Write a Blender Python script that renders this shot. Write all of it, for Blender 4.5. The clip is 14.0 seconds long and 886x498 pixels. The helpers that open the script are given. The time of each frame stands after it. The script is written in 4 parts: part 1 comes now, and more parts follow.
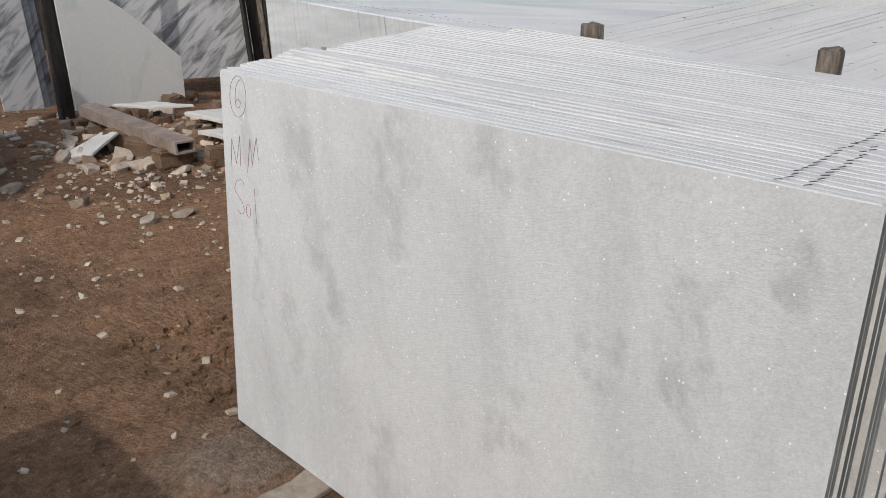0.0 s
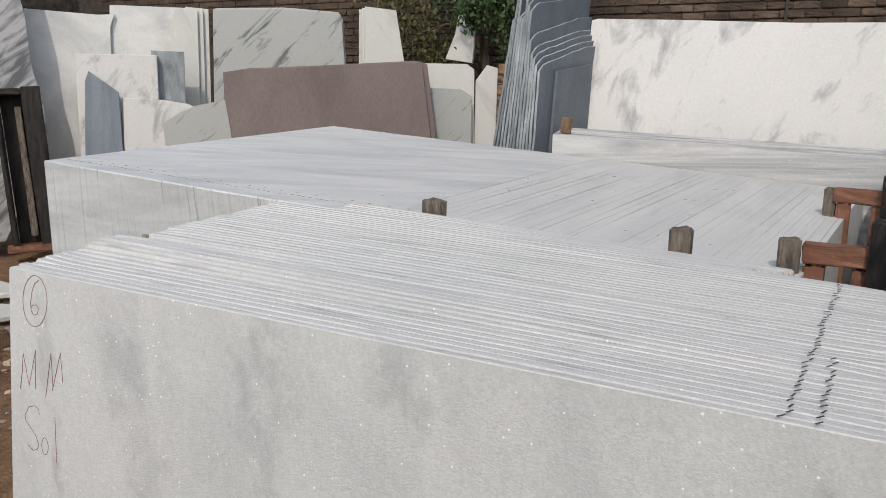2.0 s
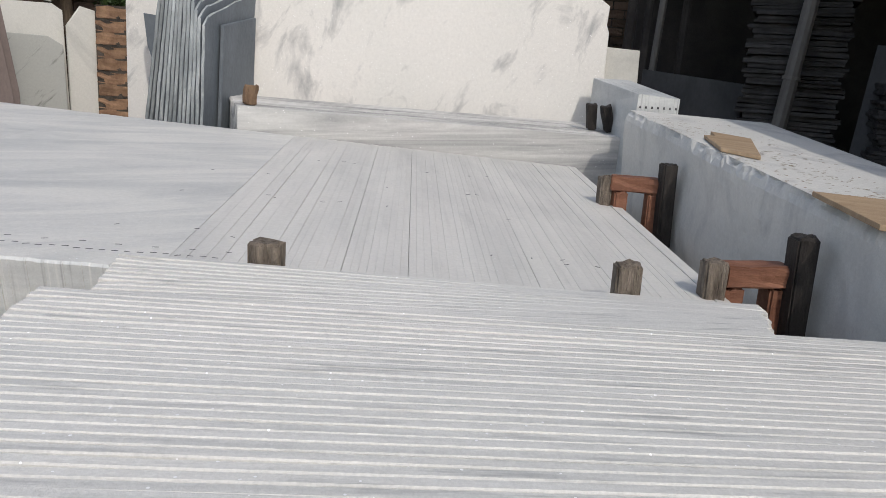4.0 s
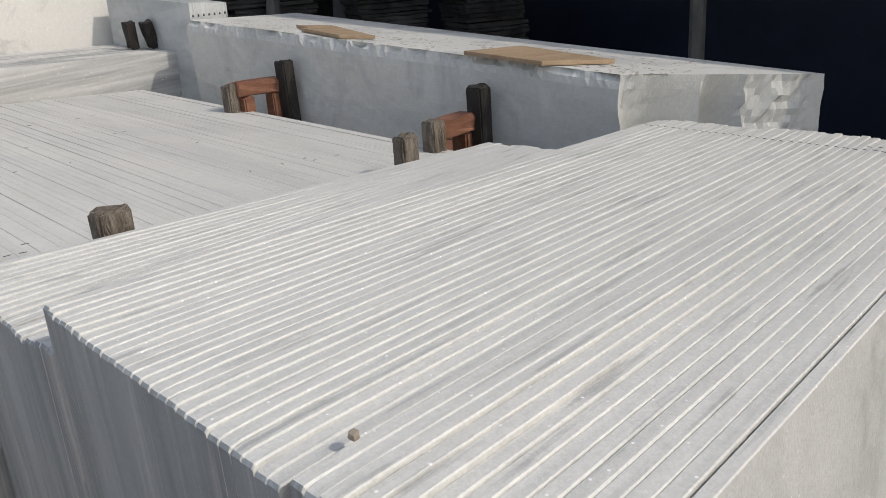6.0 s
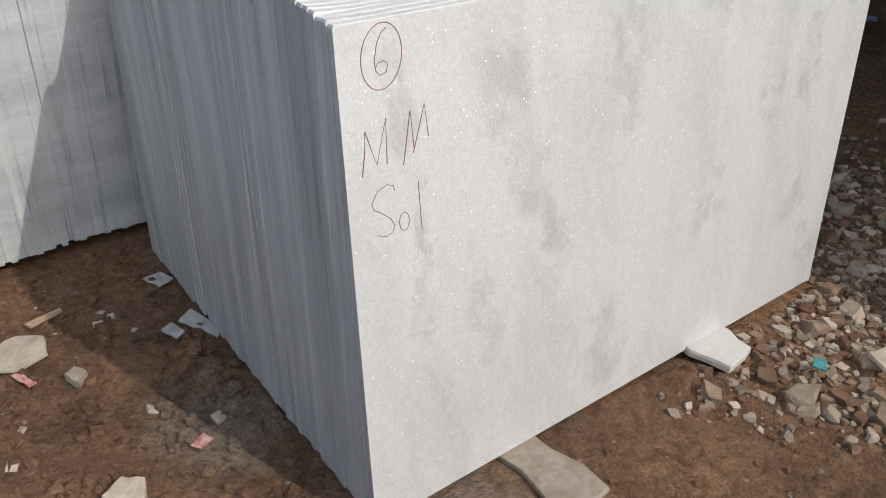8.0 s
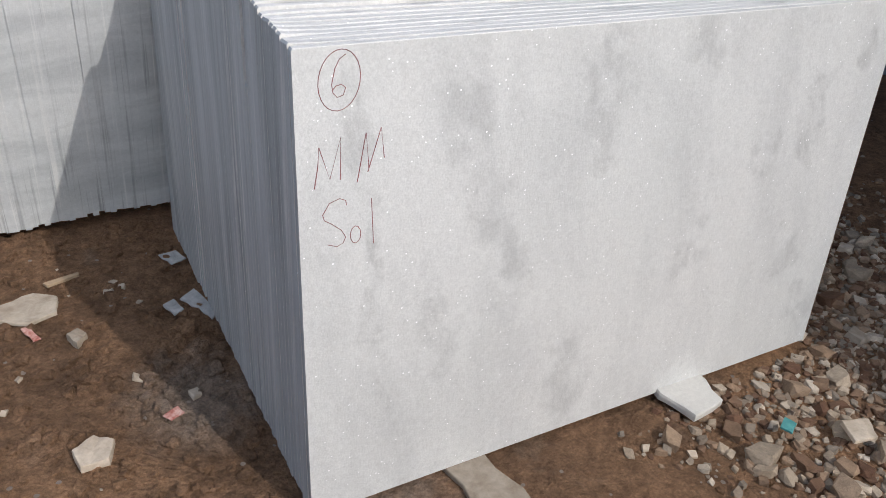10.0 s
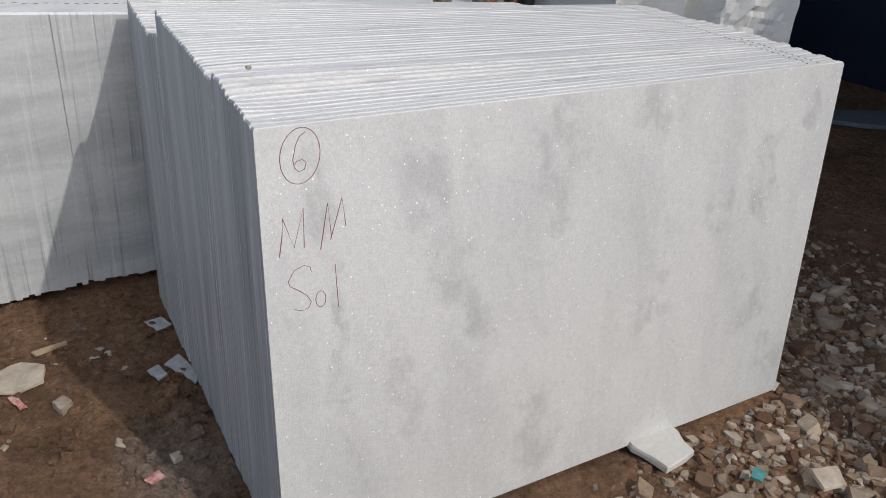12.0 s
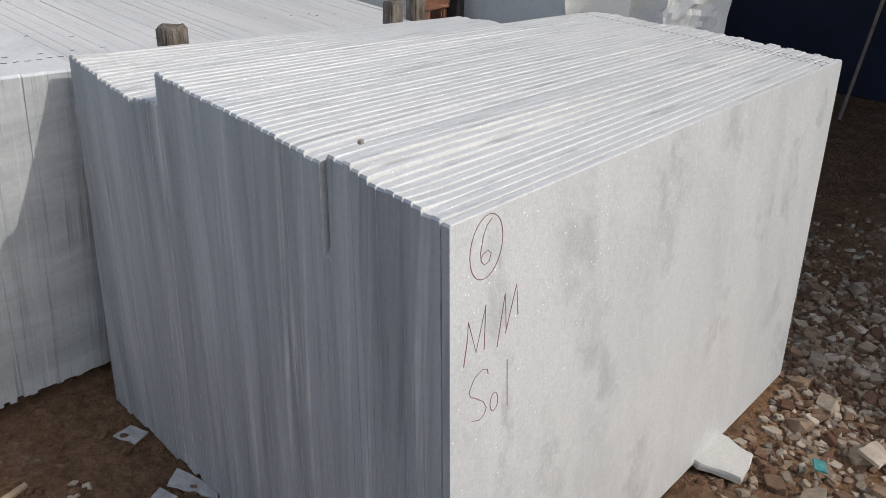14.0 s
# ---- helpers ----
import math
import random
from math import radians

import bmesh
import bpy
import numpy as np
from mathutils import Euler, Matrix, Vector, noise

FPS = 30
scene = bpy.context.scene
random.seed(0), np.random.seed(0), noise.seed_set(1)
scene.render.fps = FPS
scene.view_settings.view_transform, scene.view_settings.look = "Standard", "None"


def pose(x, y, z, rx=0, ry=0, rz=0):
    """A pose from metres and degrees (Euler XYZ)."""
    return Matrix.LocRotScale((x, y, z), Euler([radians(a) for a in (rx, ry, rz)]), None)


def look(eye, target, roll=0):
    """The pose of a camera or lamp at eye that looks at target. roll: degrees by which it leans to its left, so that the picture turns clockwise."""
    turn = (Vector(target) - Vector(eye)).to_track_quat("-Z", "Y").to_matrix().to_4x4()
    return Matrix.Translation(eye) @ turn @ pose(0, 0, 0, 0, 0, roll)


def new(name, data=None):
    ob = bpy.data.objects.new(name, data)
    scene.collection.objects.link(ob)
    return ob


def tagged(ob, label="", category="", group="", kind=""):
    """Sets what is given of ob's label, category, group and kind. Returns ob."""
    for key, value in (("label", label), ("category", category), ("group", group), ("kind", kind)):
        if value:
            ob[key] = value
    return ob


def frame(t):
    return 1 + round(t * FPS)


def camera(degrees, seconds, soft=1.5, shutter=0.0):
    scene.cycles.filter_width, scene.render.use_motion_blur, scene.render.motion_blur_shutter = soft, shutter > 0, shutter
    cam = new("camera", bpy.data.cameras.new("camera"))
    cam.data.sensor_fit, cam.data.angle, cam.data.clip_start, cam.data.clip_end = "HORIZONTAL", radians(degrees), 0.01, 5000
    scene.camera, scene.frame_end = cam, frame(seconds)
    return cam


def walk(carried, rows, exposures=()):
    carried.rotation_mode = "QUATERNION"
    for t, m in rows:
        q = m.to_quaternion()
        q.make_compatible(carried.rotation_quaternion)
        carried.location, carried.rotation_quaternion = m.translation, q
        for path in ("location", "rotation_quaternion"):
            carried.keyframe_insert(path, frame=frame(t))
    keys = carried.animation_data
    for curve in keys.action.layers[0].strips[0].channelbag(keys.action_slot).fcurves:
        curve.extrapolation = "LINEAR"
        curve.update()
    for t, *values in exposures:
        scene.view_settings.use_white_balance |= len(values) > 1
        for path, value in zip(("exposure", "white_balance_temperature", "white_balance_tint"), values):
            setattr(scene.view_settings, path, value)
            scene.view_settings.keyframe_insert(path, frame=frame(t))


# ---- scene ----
cam = camera(58.7, 14.0, soft=0.55)
PATH = [
    (0, (1.781, -1.002, 1.305), (0.465, 0.308, 0.563), -0.5),
    (0.3, (1.772, -1.007, 1.306), (0.391, 0.289, 0.661), 0.9),
    (0.5, (1.752, -0.99, 1.294), (0.368, 0.326, 0.7), 2.1),
    (0.6, (1.757, -1.001, 1.296), (0.38, 0.331, 0.724), 3.2),
    (1, (1.683, -0.959, 1.317), (0.412, 0.487, 0.775), 2.9),
    (1.5, (1.56, -0.945, 1.357), (0.445, 0.658, 0.925), 1.8),
    (2, (1.454, -0.901, 1.342), (0.508, 0.82, 0.965), 1.4),
    (2.5, (1.232, -0.731, 1.362), (0.488, 1.1, 1.052), 1.6),
    (3, (1.012, -0.571, 1.385), (0.514, 1.343, 1.092), 3.4),
    (3.5, (0.774, -0.427, 1.386), (0.574, 1.531, 1.03), 4.3),
    (4, (0.514, -0.382, 1.408), (0.66, 1.559, 0.946), 3.5),
    (4.2, (0.397, -0.329, 1.401), (0.68, 1.587, 0.902), 2.7),
    (6.3, (-0.389, -0.222, 1.418), (0.972, 1.063, 0.714), -4.1),
    (6.5, (-0.47, -0.29, 1.4), (0.879, 0.997, 0.676), -3.6),
    (7, (-0.662, -0.543, 1.351), (0.639, 0.738, 0.534), -1.3),
    (7.5, (-0.643, -0.765, 1.325), (0.56, 0.533, 0.392), -0.8),
    (8, (-0.541, -0.979, 1.312), (0.492, 0.38, 0.27), 1.0),
    (8.2, (-0.521, -1.043, 1.335), (0.447, 0.348, 0.272), 2.2),
    (10.3, (-0.373, -1.182, 1.385), (0.511, 0.287, 0.356), 5.1),
    (10.5, (-0.364, -1.227, 1.391), (0.536, 0.24, 0.374), 5.7),
    (11, (-0.33, -1.273, 1.416), (0.645, 0.171, 0.434), 7.2),
    (11.5, (-0.311, -1.308, 1.43), (0.832, 0.064, 0.529), 7.5),
    (12, (-0.354, -1.228, 1.43), (0.558, 0.303, 0.521), 3.4),
    (12.1, (-0.342, -1.242, 1.443), (0.489, 0.33, 0.527), 2.3),
    (12.5, (-0.411, -1.118, 1.444), (0.435, 0.441, 0.52), 1.1),
    (13, (-0.57, -1.055, 1.463), (0.506, 0.346, 0.524), -0.2),
    (13.5, (-0.663, -0.938, 1.453), (0.574, 0.311, 0.498), 1.1),
    (14, (-0.718, -0.635, 1.455), (0.607, 0.555, 0.545), 2.7),
]
walk(cam, [(t, look(eye, target, roll)) for t, eye, target, roll in PATH],
     [(0, -0.46, 6550, 10), (1.5, -0.57, 6600, 10), (3, -0.61, 6700, 10), (4.2, -0.61, 6700, 10), (6.4, -0.54, 6950, 9), (7.5, -0.38, 6800, 9),
      (8.2, -0.2, 6600, 11), (10.3, -0.31, 6450, 11), (11.5, -0.5, 6500, 11), (12.5, -0.45, 6500, 11), (14, -0.42, 6550, 10)])

# ---- light ----
SUN_TRAVEL = Vector((-0.36, 1.07, -1.0)).normalized()
world = bpy.data.worlds.new("sky")
scene.world = world
world.use_nodes = True
wnt = world.node_tree
sky = wnt.nodes.new("ShaderNodeTexSky")
sky.sky_type = "NISHITA"
sky.sun_disc = False
sky.sun_elevation = math.asin(-SUN_TRAVEL.z)
sky.sun_rotation = math.atan2(-SUN_TRAVEL.x, -SUN_TRAVEL.y)
sky.dust_density = 1.7
bg = wnt.nodes["Background"]
bg.inputs["Strength"].default_value = 0.27
haze = wnt.nodes.new("ShaderNodeHueSaturation")
haze.inputs["Saturation"].default_value = 0.72
wnt.links.new(sky.outputs["Color"], haze.inputs["Color"])
wnt.links.new(haze.outputs["Color"], bg.inputs["Color"])
sun = bpy.data.lights.new("sun", "SUN")
sun.energy = 2.45
sun.angle = radians(0.55)
sun.color = (1.0, 0.955, 0.895)
sun_ob = new("sun", sun)
sun_ob.matrix_world = look((0, -8, 8), Vector((0, -8, 8)) + SUN_TRAVEL)


# ---- materials ----
def shader(name, rough=0.6, metal=0.0, spec=0.4):
    m = bpy.data.materials.new(name)
    m.use_nodes = True
    b = m.node_tree.nodes["Principled BSDF"]
    b.inputs["Roughness"].default_value = rough
    b.inputs["Metallic"].default_value = metal
    b.inputs["Specular IOR Level"].default_value = spec
    return m, m.node_tree, b


def put(nt, sock, value):
    if isinstance(value, bpy.types.NodeSocket):
        nt.links.new(value, sock)
    else:
        sock.default_value = value


def mapped(nt, out, scale, rot):
    """Turns the coordinates, then stretches them along the turned axes."""
    for value, key in (([radians(a) for a in rot], "Rotation"), (scale, "Scale")):
        if tuple(value) not in ((0, 0, 0), (1, 1, 1)):
            mp = nt.nodes.new("ShaderNodeMapping")
            nt.links.new(out, mp.inputs["Vector"])
            mp.inputs[key].default_value = value
            out = mp.outputs["Vector"]
    return out


def position(nt, scale=(1, 1, 1), rot=(0, 0, 0)):
    return mapped(nt, nt.nodes.new("ShaderNodeNewGeometry").outputs["Position"], scale, rot)


def local(nt, scale=(1, 1, 1), rot=(0, 0, 0)):
    return mapped(nt, nt.nodes.new("ShaderNodeTexCoord").outputs["Object"], scale, rot)


def cloud(nt, vec, scale, detail=4, rough=0.55, warp=0.0):
    n = nt.nodes.new("ShaderNodeTexNoise")
    nt.links.new(vec, n.inputs["Vector"])
    n.inputs["Scale"].default_value = scale
    n.inputs["Detail"].default_value = detail
    n.inputs["Roughness"].default_value = rough
    n.inputs["Distortion"].default_value = warp
    return n.outputs["Fac"]


def cells(nt, vec, scale):
    n = nt.nodes.new("ShaderNodeTexVoronoi")
    nt.links.new(vec, n.inputs["Vector"])
    n.inputs["Scale"].default_value = scale
    return n.outputs["Distance"], n.outputs["Color"]


def ramp(nt, fac, *stops):
    n = nt.nodes.new("ShaderNodeValToRGB")
    nt.links.new(fac, n.inputs["Fac"])
    el = n.color_ramp.elements
    while len(el) < len(stops):
        el.new(0.5)
    for e, (p, c) in zip(el, stops):
        e.position = p
        e.color = (c, c, c, 1) if isinstance(c, (int, float)) else (*c, 1)
    return n.outputs["Color"]


def mix(nt, fac, a, b, blend="MIX"):
    n = nt.nodes.new("ShaderNodeMix")
    n.data_type, n.blend_type = "RGBA", blend
    put(nt, n.inputs["Factor"], fac)
    put(nt, n.inputs["A"], (*a, 1) if isinstance(a, tuple) else a)
    put(nt, n.inputs["B"], (*b, 1) if isinstance(b, tuple) else b)
    return n.outputs["Result"]


def sums(nt, op, a, b):
    n = nt.nodes.new("ShaderNodeMath")
    n.operation = op
    put(nt, n.inputs[0], a)
    put(nt, n.inputs[1], b)
    return n.outputs[0]


def relief(nt, b, height, strength=0.3, depth=0.01):
    n = nt.nodes.new("ShaderNodeBump")
    n.inputs["Strength"].default_value = strength
    n.inputs["Distance"].default_value = depth
    nt.links.new(height, n.inputs["Height"])
    nt.links.new(n.outputs["Normal"], b.inputs["Normal"])


def chance(nt):
    return nt.nodes.new("ShaderNodeObjectInfo").outputs["Random"]


def marble(name, base, vein, streak=(1, 1, 1), rot=(0, 0, 0), scale=2.0, low=0.5, high=0.75, vary=0.0, sparkle=True, rough=0.5, amount=1.0, warp=1.0, patches=(), own=False, sugary=0.3, lines=None):
    """White sugary marble with cloudy veins drawn out along one axis."""
    m, nt, b = shader(name, rough)
    v = (local if own else position)(nt, streak, rot)
    fac = ramp(nt, cloud(nt, v, scale, 6, 0.62, warp), (low, 0.0), (high, amount))
    fine = ramp(nt, cloud(nt, position(nt), 70, 4, 0.75), (0.3, 0.87), (0.72, 1.04))
    col = mix(nt, fac, base, vein)
    if patches:
        # grey clouds of the stone itself, each with its own place, size and slant
        broken = ramp(nt, cloud(nt, position(nt, (1, 1, 0.5), (0, 18, 0)), 24, 8, 0.78, 0.3), (0.40, 0.15), (0.58, 1.0))
        flecks = ramp(nt, cloud(nt, position(nt, (1, 1, 0.6), (0, 20, 0)), 60, 6, 0.8, 0.2), (0.55, 0.0), (0.72, 0.35))
        col = mix(nt, sums(nt, "MULTIPLY", flecks, ramp(nt, cloud(nt, position(nt), 3.0, 3), (0.4, 0.15), (0.65, 1.0))), col, (0.40, 0.405, 0.41))
        total = None
        g = nt.nodes.new("ShaderNodeNewGeometry")
        sway = nt.nodes.new("ShaderNodeTexNoise")
        sway.inputs["Scale"].default_value = 13.0
        sway.inputs["Detail"].default_value = 4.0
        nt.links.new(g.outputs["Position"], sway.inputs["Vector"])
        bent = nt.nodes.new("ShaderNodeVectorMath")
        bent.operation = "MULTIPLY_ADD"
        nt.links.new(sway.outputs["Color"], bent.inputs[0])
        bent.inputs[1].default_value = (0.13, 0.0, 0.32)
        nt.links.new(g.outputs["Position"], bent.inputs[2])
        for x, z, rx, rz, slant in patches:
            mp = nt.nodes.new("ShaderNodeMapping")
            mp.vector_type = "TEXTURE"
            mp.inputs["Location"].default_value = (x + 0.065, -0.03, z + 0.16)
            mp.inputs["Rotation"].default_value = (0, radians(-slant), 0)
            mp.inputs["Scale"].default_value = (rx * 1.5, 0.6, rz * 1.5)
            nt.links.new(bent.outputs["Vector"], mp.inputs["Vector"])
            sp = nt.nodes.new("ShaderNodeTexGradient")
            sp.gradient_type = "SPHERICAL"
            nt.links.new(mp.outputs["Vector"], sp.inputs["Vector"])
            total = sp.outputs["Fac"] if total is None else sums(nt, "MAXIMUM", total, sp.outputs["Fac"])
        cloudy = sums(nt, "MULTIPLY", ramp(nt, total, (0.0, 0.0), (0.6, 0.40)), broken)
        col = mix(nt, cloudy, col, (0.345, 0.355, 0.36))
    col = mix(nt, 0.75, col, fine, "MULTIPLY")
    if lines:
        # fine saw lines, dark and pale, broken along their length
        stretch, depth = lines
        saw = cloud(nt, position(nt, stretch), 1.0, 3, 0.6)
        worn = ramp(nt, cloud(nt, position(nt), 5.0, 4, 0.6), (0.35, 0.25), (0.6, 1.0))
        col = mix(nt, sums(nt, "MULTIPLY", ramp(nt, saw, (0.33, depth), (0.43, 0.0)), worn), col, (0.20, 0.21, 0.22))
        col = mix(nt, sums(nt, "MULTIPLY", ramp(nt, saw, (0.58, 0.0), (0.68, depth)), worn), col, (0.78, 0.78, 0.77))
    sugar = ramp(nt, cloud(nt, position(nt), 230, 2, 0.6), (0.33, 0.86), (0.67, 1.07))
    col = mix(nt, sugary, col, sugar, "MULTIPLY")
    soft = ramp(nt, cloud(nt, position(nt, (1, 1, 0.6)), 1.6, 3), (0.3, (0.93, 0.93, 0.91)), (0.7, (1.0, 0.985, 0.965)))
    col = mix(nt, 1.0, col, soft, "MULTIPLY")
    if vary:
        tone = ramp(nt, chance(nt), (0.0, 1 - vary), (1.0, 1.0))
        col = mix(nt, 1.0, col, tone, "MULTIPLY")
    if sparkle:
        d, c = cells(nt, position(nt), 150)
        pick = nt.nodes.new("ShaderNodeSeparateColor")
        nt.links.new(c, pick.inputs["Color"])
        # glints: specks painted near-white into the base colour, and made glossier
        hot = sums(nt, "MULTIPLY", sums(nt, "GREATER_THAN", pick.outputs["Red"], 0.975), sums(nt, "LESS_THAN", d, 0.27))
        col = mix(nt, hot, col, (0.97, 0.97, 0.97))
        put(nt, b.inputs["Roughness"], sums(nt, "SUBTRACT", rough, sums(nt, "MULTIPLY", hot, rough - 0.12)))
    put(nt, b.inputs["Base Color"], col)
    grain = sums(nt, "ADD", cloud(nt, position(nt), 220, 2, 0.7), cloud(nt, position(nt), 18, 3))
    relief(nt, b, grain, 0.3, 0.004)
    return m


def plain(name, c1, c2, scale=8, rough=0.7, streak=(1, 1, 1), bump=0.3, vary=0.0, metal=0.0, depth=0.006, obj=False, fine=60):
    """Two tones broken up at two scales."""
    m, nt, b = shader(name, rough, metal)
    src = local if obj else position
    v = src(nt, streak)
    col = ramp(nt, cloud(nt, v, scale, 5, 0.6, 0.4), (0.32, c1), (0.68, c2))
    col = mix(nt, 0.6, col, ramp(nt, cloud(nt, src(nt, streak), fine, 3, 0.7), (0.3, 0.72), (0.7, 1.08)), "MULTIPLY")
    if vary:
        col = mix(nt, 1.0, col, ramp(nt, chance(nt), (0.0, 1 - vary), (1.0, 1.0 + vary * 0.5)), "MULTIPLY")
    put(nt, b.inputs["Base Color"], col)
    relief(nt, b, sums(nt, "ADD", cloud(nt, v, scale * 3, 4), cloud(nt, src(nt, streak), fine * 2, 2)), bump, depth)
    return m


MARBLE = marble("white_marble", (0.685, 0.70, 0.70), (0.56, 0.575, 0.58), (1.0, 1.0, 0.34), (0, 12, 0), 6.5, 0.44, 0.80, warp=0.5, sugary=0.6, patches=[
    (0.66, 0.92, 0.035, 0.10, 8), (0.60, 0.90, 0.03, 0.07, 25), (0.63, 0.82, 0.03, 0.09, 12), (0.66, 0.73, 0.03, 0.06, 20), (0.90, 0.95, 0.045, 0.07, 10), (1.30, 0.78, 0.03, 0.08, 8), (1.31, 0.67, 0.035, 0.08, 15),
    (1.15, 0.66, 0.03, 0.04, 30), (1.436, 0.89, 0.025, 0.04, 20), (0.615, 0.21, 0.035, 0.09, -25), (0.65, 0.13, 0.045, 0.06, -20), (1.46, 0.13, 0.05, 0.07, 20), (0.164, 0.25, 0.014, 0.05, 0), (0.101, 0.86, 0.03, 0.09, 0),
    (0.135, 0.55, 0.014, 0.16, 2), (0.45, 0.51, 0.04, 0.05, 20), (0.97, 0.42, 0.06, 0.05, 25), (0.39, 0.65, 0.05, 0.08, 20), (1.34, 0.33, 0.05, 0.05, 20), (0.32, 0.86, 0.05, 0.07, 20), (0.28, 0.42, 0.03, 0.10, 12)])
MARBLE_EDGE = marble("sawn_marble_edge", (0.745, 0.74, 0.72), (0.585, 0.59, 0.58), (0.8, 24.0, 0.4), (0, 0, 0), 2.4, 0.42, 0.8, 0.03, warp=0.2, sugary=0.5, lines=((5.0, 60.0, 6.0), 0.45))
# sawn flank: streaks and saw lines, plus blue-grey shade in the base colour
MARBLE_SHADED_FLANK = marble("shaded_sawn_marble_flank", (0.49, 0.53, 0.555), (0.29, 0.32, 0.34), (1.0, 7.0, 0.35), (2, 0, 0), 2.0, 0.38, 0.70, 0.0, warp=0.35, sparkle=False, sugary=0.4, lines=((8.0, 30.0, 0.9), 0.6))
MARBLE_BEHIND = marble("grey_white_marble", (0.725, 0.72, 0.697), (0.54, 0.55, 0.55), (0.55, 2.2, 0.8), (0, 0, -28), 2.2, 0.40, 0.66, warp=1.0)
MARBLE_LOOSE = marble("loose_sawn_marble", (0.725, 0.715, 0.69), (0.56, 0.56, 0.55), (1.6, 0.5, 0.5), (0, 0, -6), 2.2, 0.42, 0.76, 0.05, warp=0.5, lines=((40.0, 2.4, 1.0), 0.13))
MARBLE_FRONT = marble("bluish_banded_marble_front", (0.64, 0.665, 0.675), (0.43, 0.46, 0.475), (0.8, 1.0, 4.5), (0, 4, 0), 2.2, 0.40, 0.74, warp=0.6, sparkle=False, lines=((75.0, 4.0, 1.1), 0.6))
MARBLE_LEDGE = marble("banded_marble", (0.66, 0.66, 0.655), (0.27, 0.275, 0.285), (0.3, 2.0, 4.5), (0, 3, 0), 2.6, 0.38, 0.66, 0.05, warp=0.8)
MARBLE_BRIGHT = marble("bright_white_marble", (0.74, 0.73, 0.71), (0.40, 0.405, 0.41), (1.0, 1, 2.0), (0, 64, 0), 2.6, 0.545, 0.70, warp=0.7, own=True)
MARBLE_VEINED = marble("grey_veined_marble", (0.50, 0.50, 0.505), (0.15, 0.155, 0.16), (0.9, 1, 5.0), (0, 44, 0), 2.6, 0.45, 0.62, sparkle=False, warp=0.9, own=True)
MARBLE_GREEN = marble("greenish_white_marble", (0.45, 0.46, 0.44), (0.15, 0.155, 0.14), (0.8, 1, 5.0), (0, 46, 0), 2.2, 0.56, 0.66, sparkle=False, warp=0.7, own=True)
MARBLE_IVORY = marble("ivory_marble", (0.65, 0.645, 0.61), (0.46, 0.46, 0.44), (1, 1, 0.6), (0, 30, 0), 2.5, 0.52, 0.8, sparkle=False)
MARBLE_BLOCK = marble("hewn_marble", (0.70, 0.70, 0.68), (0.42, 0.43, 0.44), (1, 1, 0.7), (20, 25, 0), 2.6, 0.5, 0.75, sparkle=False, rough=0.75)
CHIP = plain("marble_chip", (0.38, 0.305, 0.225), (0.62, 0.535, 0.43), 14, 0.85, vary=0.4)


def mixed_stone():
    """Broken stone whose pieces differ: brick red, brown, tan, grey and cream."""
    m, nt, b = shader("rubble_stone", 0.9, 0, 0.25)
    isle = nt.nodes.new("ShaderNodeNewGeometry").outputs["Random Per Island"]
    pick = sums(nt, "FRACT", sums(nt, "ADD", isle, chance(nt)), 0.0)
    col = ramp(nt, pick, (0.0, (0.155, 0.083, 0.052)), (0.25, (0.23, 0.142, 0.09)), (0.48, (0.36, 0.255, 0.17)), (0.66, (0.26, 0.22, 0.175)), (0.86, (0.46, 0.365, 0.265)), (1.0, (0.60, 0.52, 0.42)))
    col = mix(nt, 0.7, col, ramp(nt, cloud(nt, position(nt), 28, 5, 0.7), (0.3, 0.55), (0.7, 1.15)), "MULTIPLY")
    col = mix(nt, 0.5, col, ramp(nt, cloud(nt, position(nt), 150, 3, 0.7), (0.3, 0.65), (0.7, 1.15)), "MULTIPLY")
    put(nt, b.inputs["Base Color"], col)
    relief(nt, b, sums(nt, "ADD", cloud(nt, position(nt), 60, 4, 0.7), cloud(nt, position(nt), 220, 2)), 0.6, 0.006)
    return m


RUBBLE = mixed_stone()
SLATE = plain("grey_slab_stone", (0.10, 0.118, 0.138), (0.175, 0.20, 0.225), 2.6, 0.6, (1, 1, 0.5), 0.3, vary=0.16)
SHADE_BLUE = plain("blue_shade_stone", (0.165, 0.195, 0.23), (0.255, 0.29, 0.325), 3, 0.6, (3, 3, 0.6), 0.3)
SLATE_EDGE = plain("grey_slab_edge", (0.20, 0.225, 0.235), (0.42, 0.45, 0.46), 9, 0.85, (1.5, 1.5, 0.5), 0.6, vary=0.35, fine=90)
MAROON = plain("maroon_sandstone", (0.165, 0.130, 0.118), (0.232, 0.186, 0.170), 1.8, 0.7, (1, 1, 0.5), 0.15)
WOOD_OLD = plain("weathered_wood", (0.11, 0.088, 0.068), (0.37, 0.31, 0.25), 14, 0.9, (4, 4, 0.9), 0.9, depth=0.014, fine=40)
WOOD_RED = plain("red_brown_timber", (0.15, 0.06, 0.035), (0.30, 0.14, 0.085), 7, 0.7, (1, 3, 3), 0.4)
# pale tone picked so that the unseen wall bounces sky light
PALE_BOUNCE = plain("pale_bounce_wall", (0.55, 0.55, 0.53), (0.68, 0.68, 0.66), 3, 0.9)
WOOD_BROWN = plain("brown_wood", (0.12, 0.075, 0.045), (0.27, 0.175, 0.11), 9, 0.8, (4, 4, 1), 0.5)
WOOD_DARK = plain("blackened_timber", (0.012, 0.010, 0.009), (0.045, 0.038, 0.033), 8, 0.7, (4, 4, 0.8), 0.6)
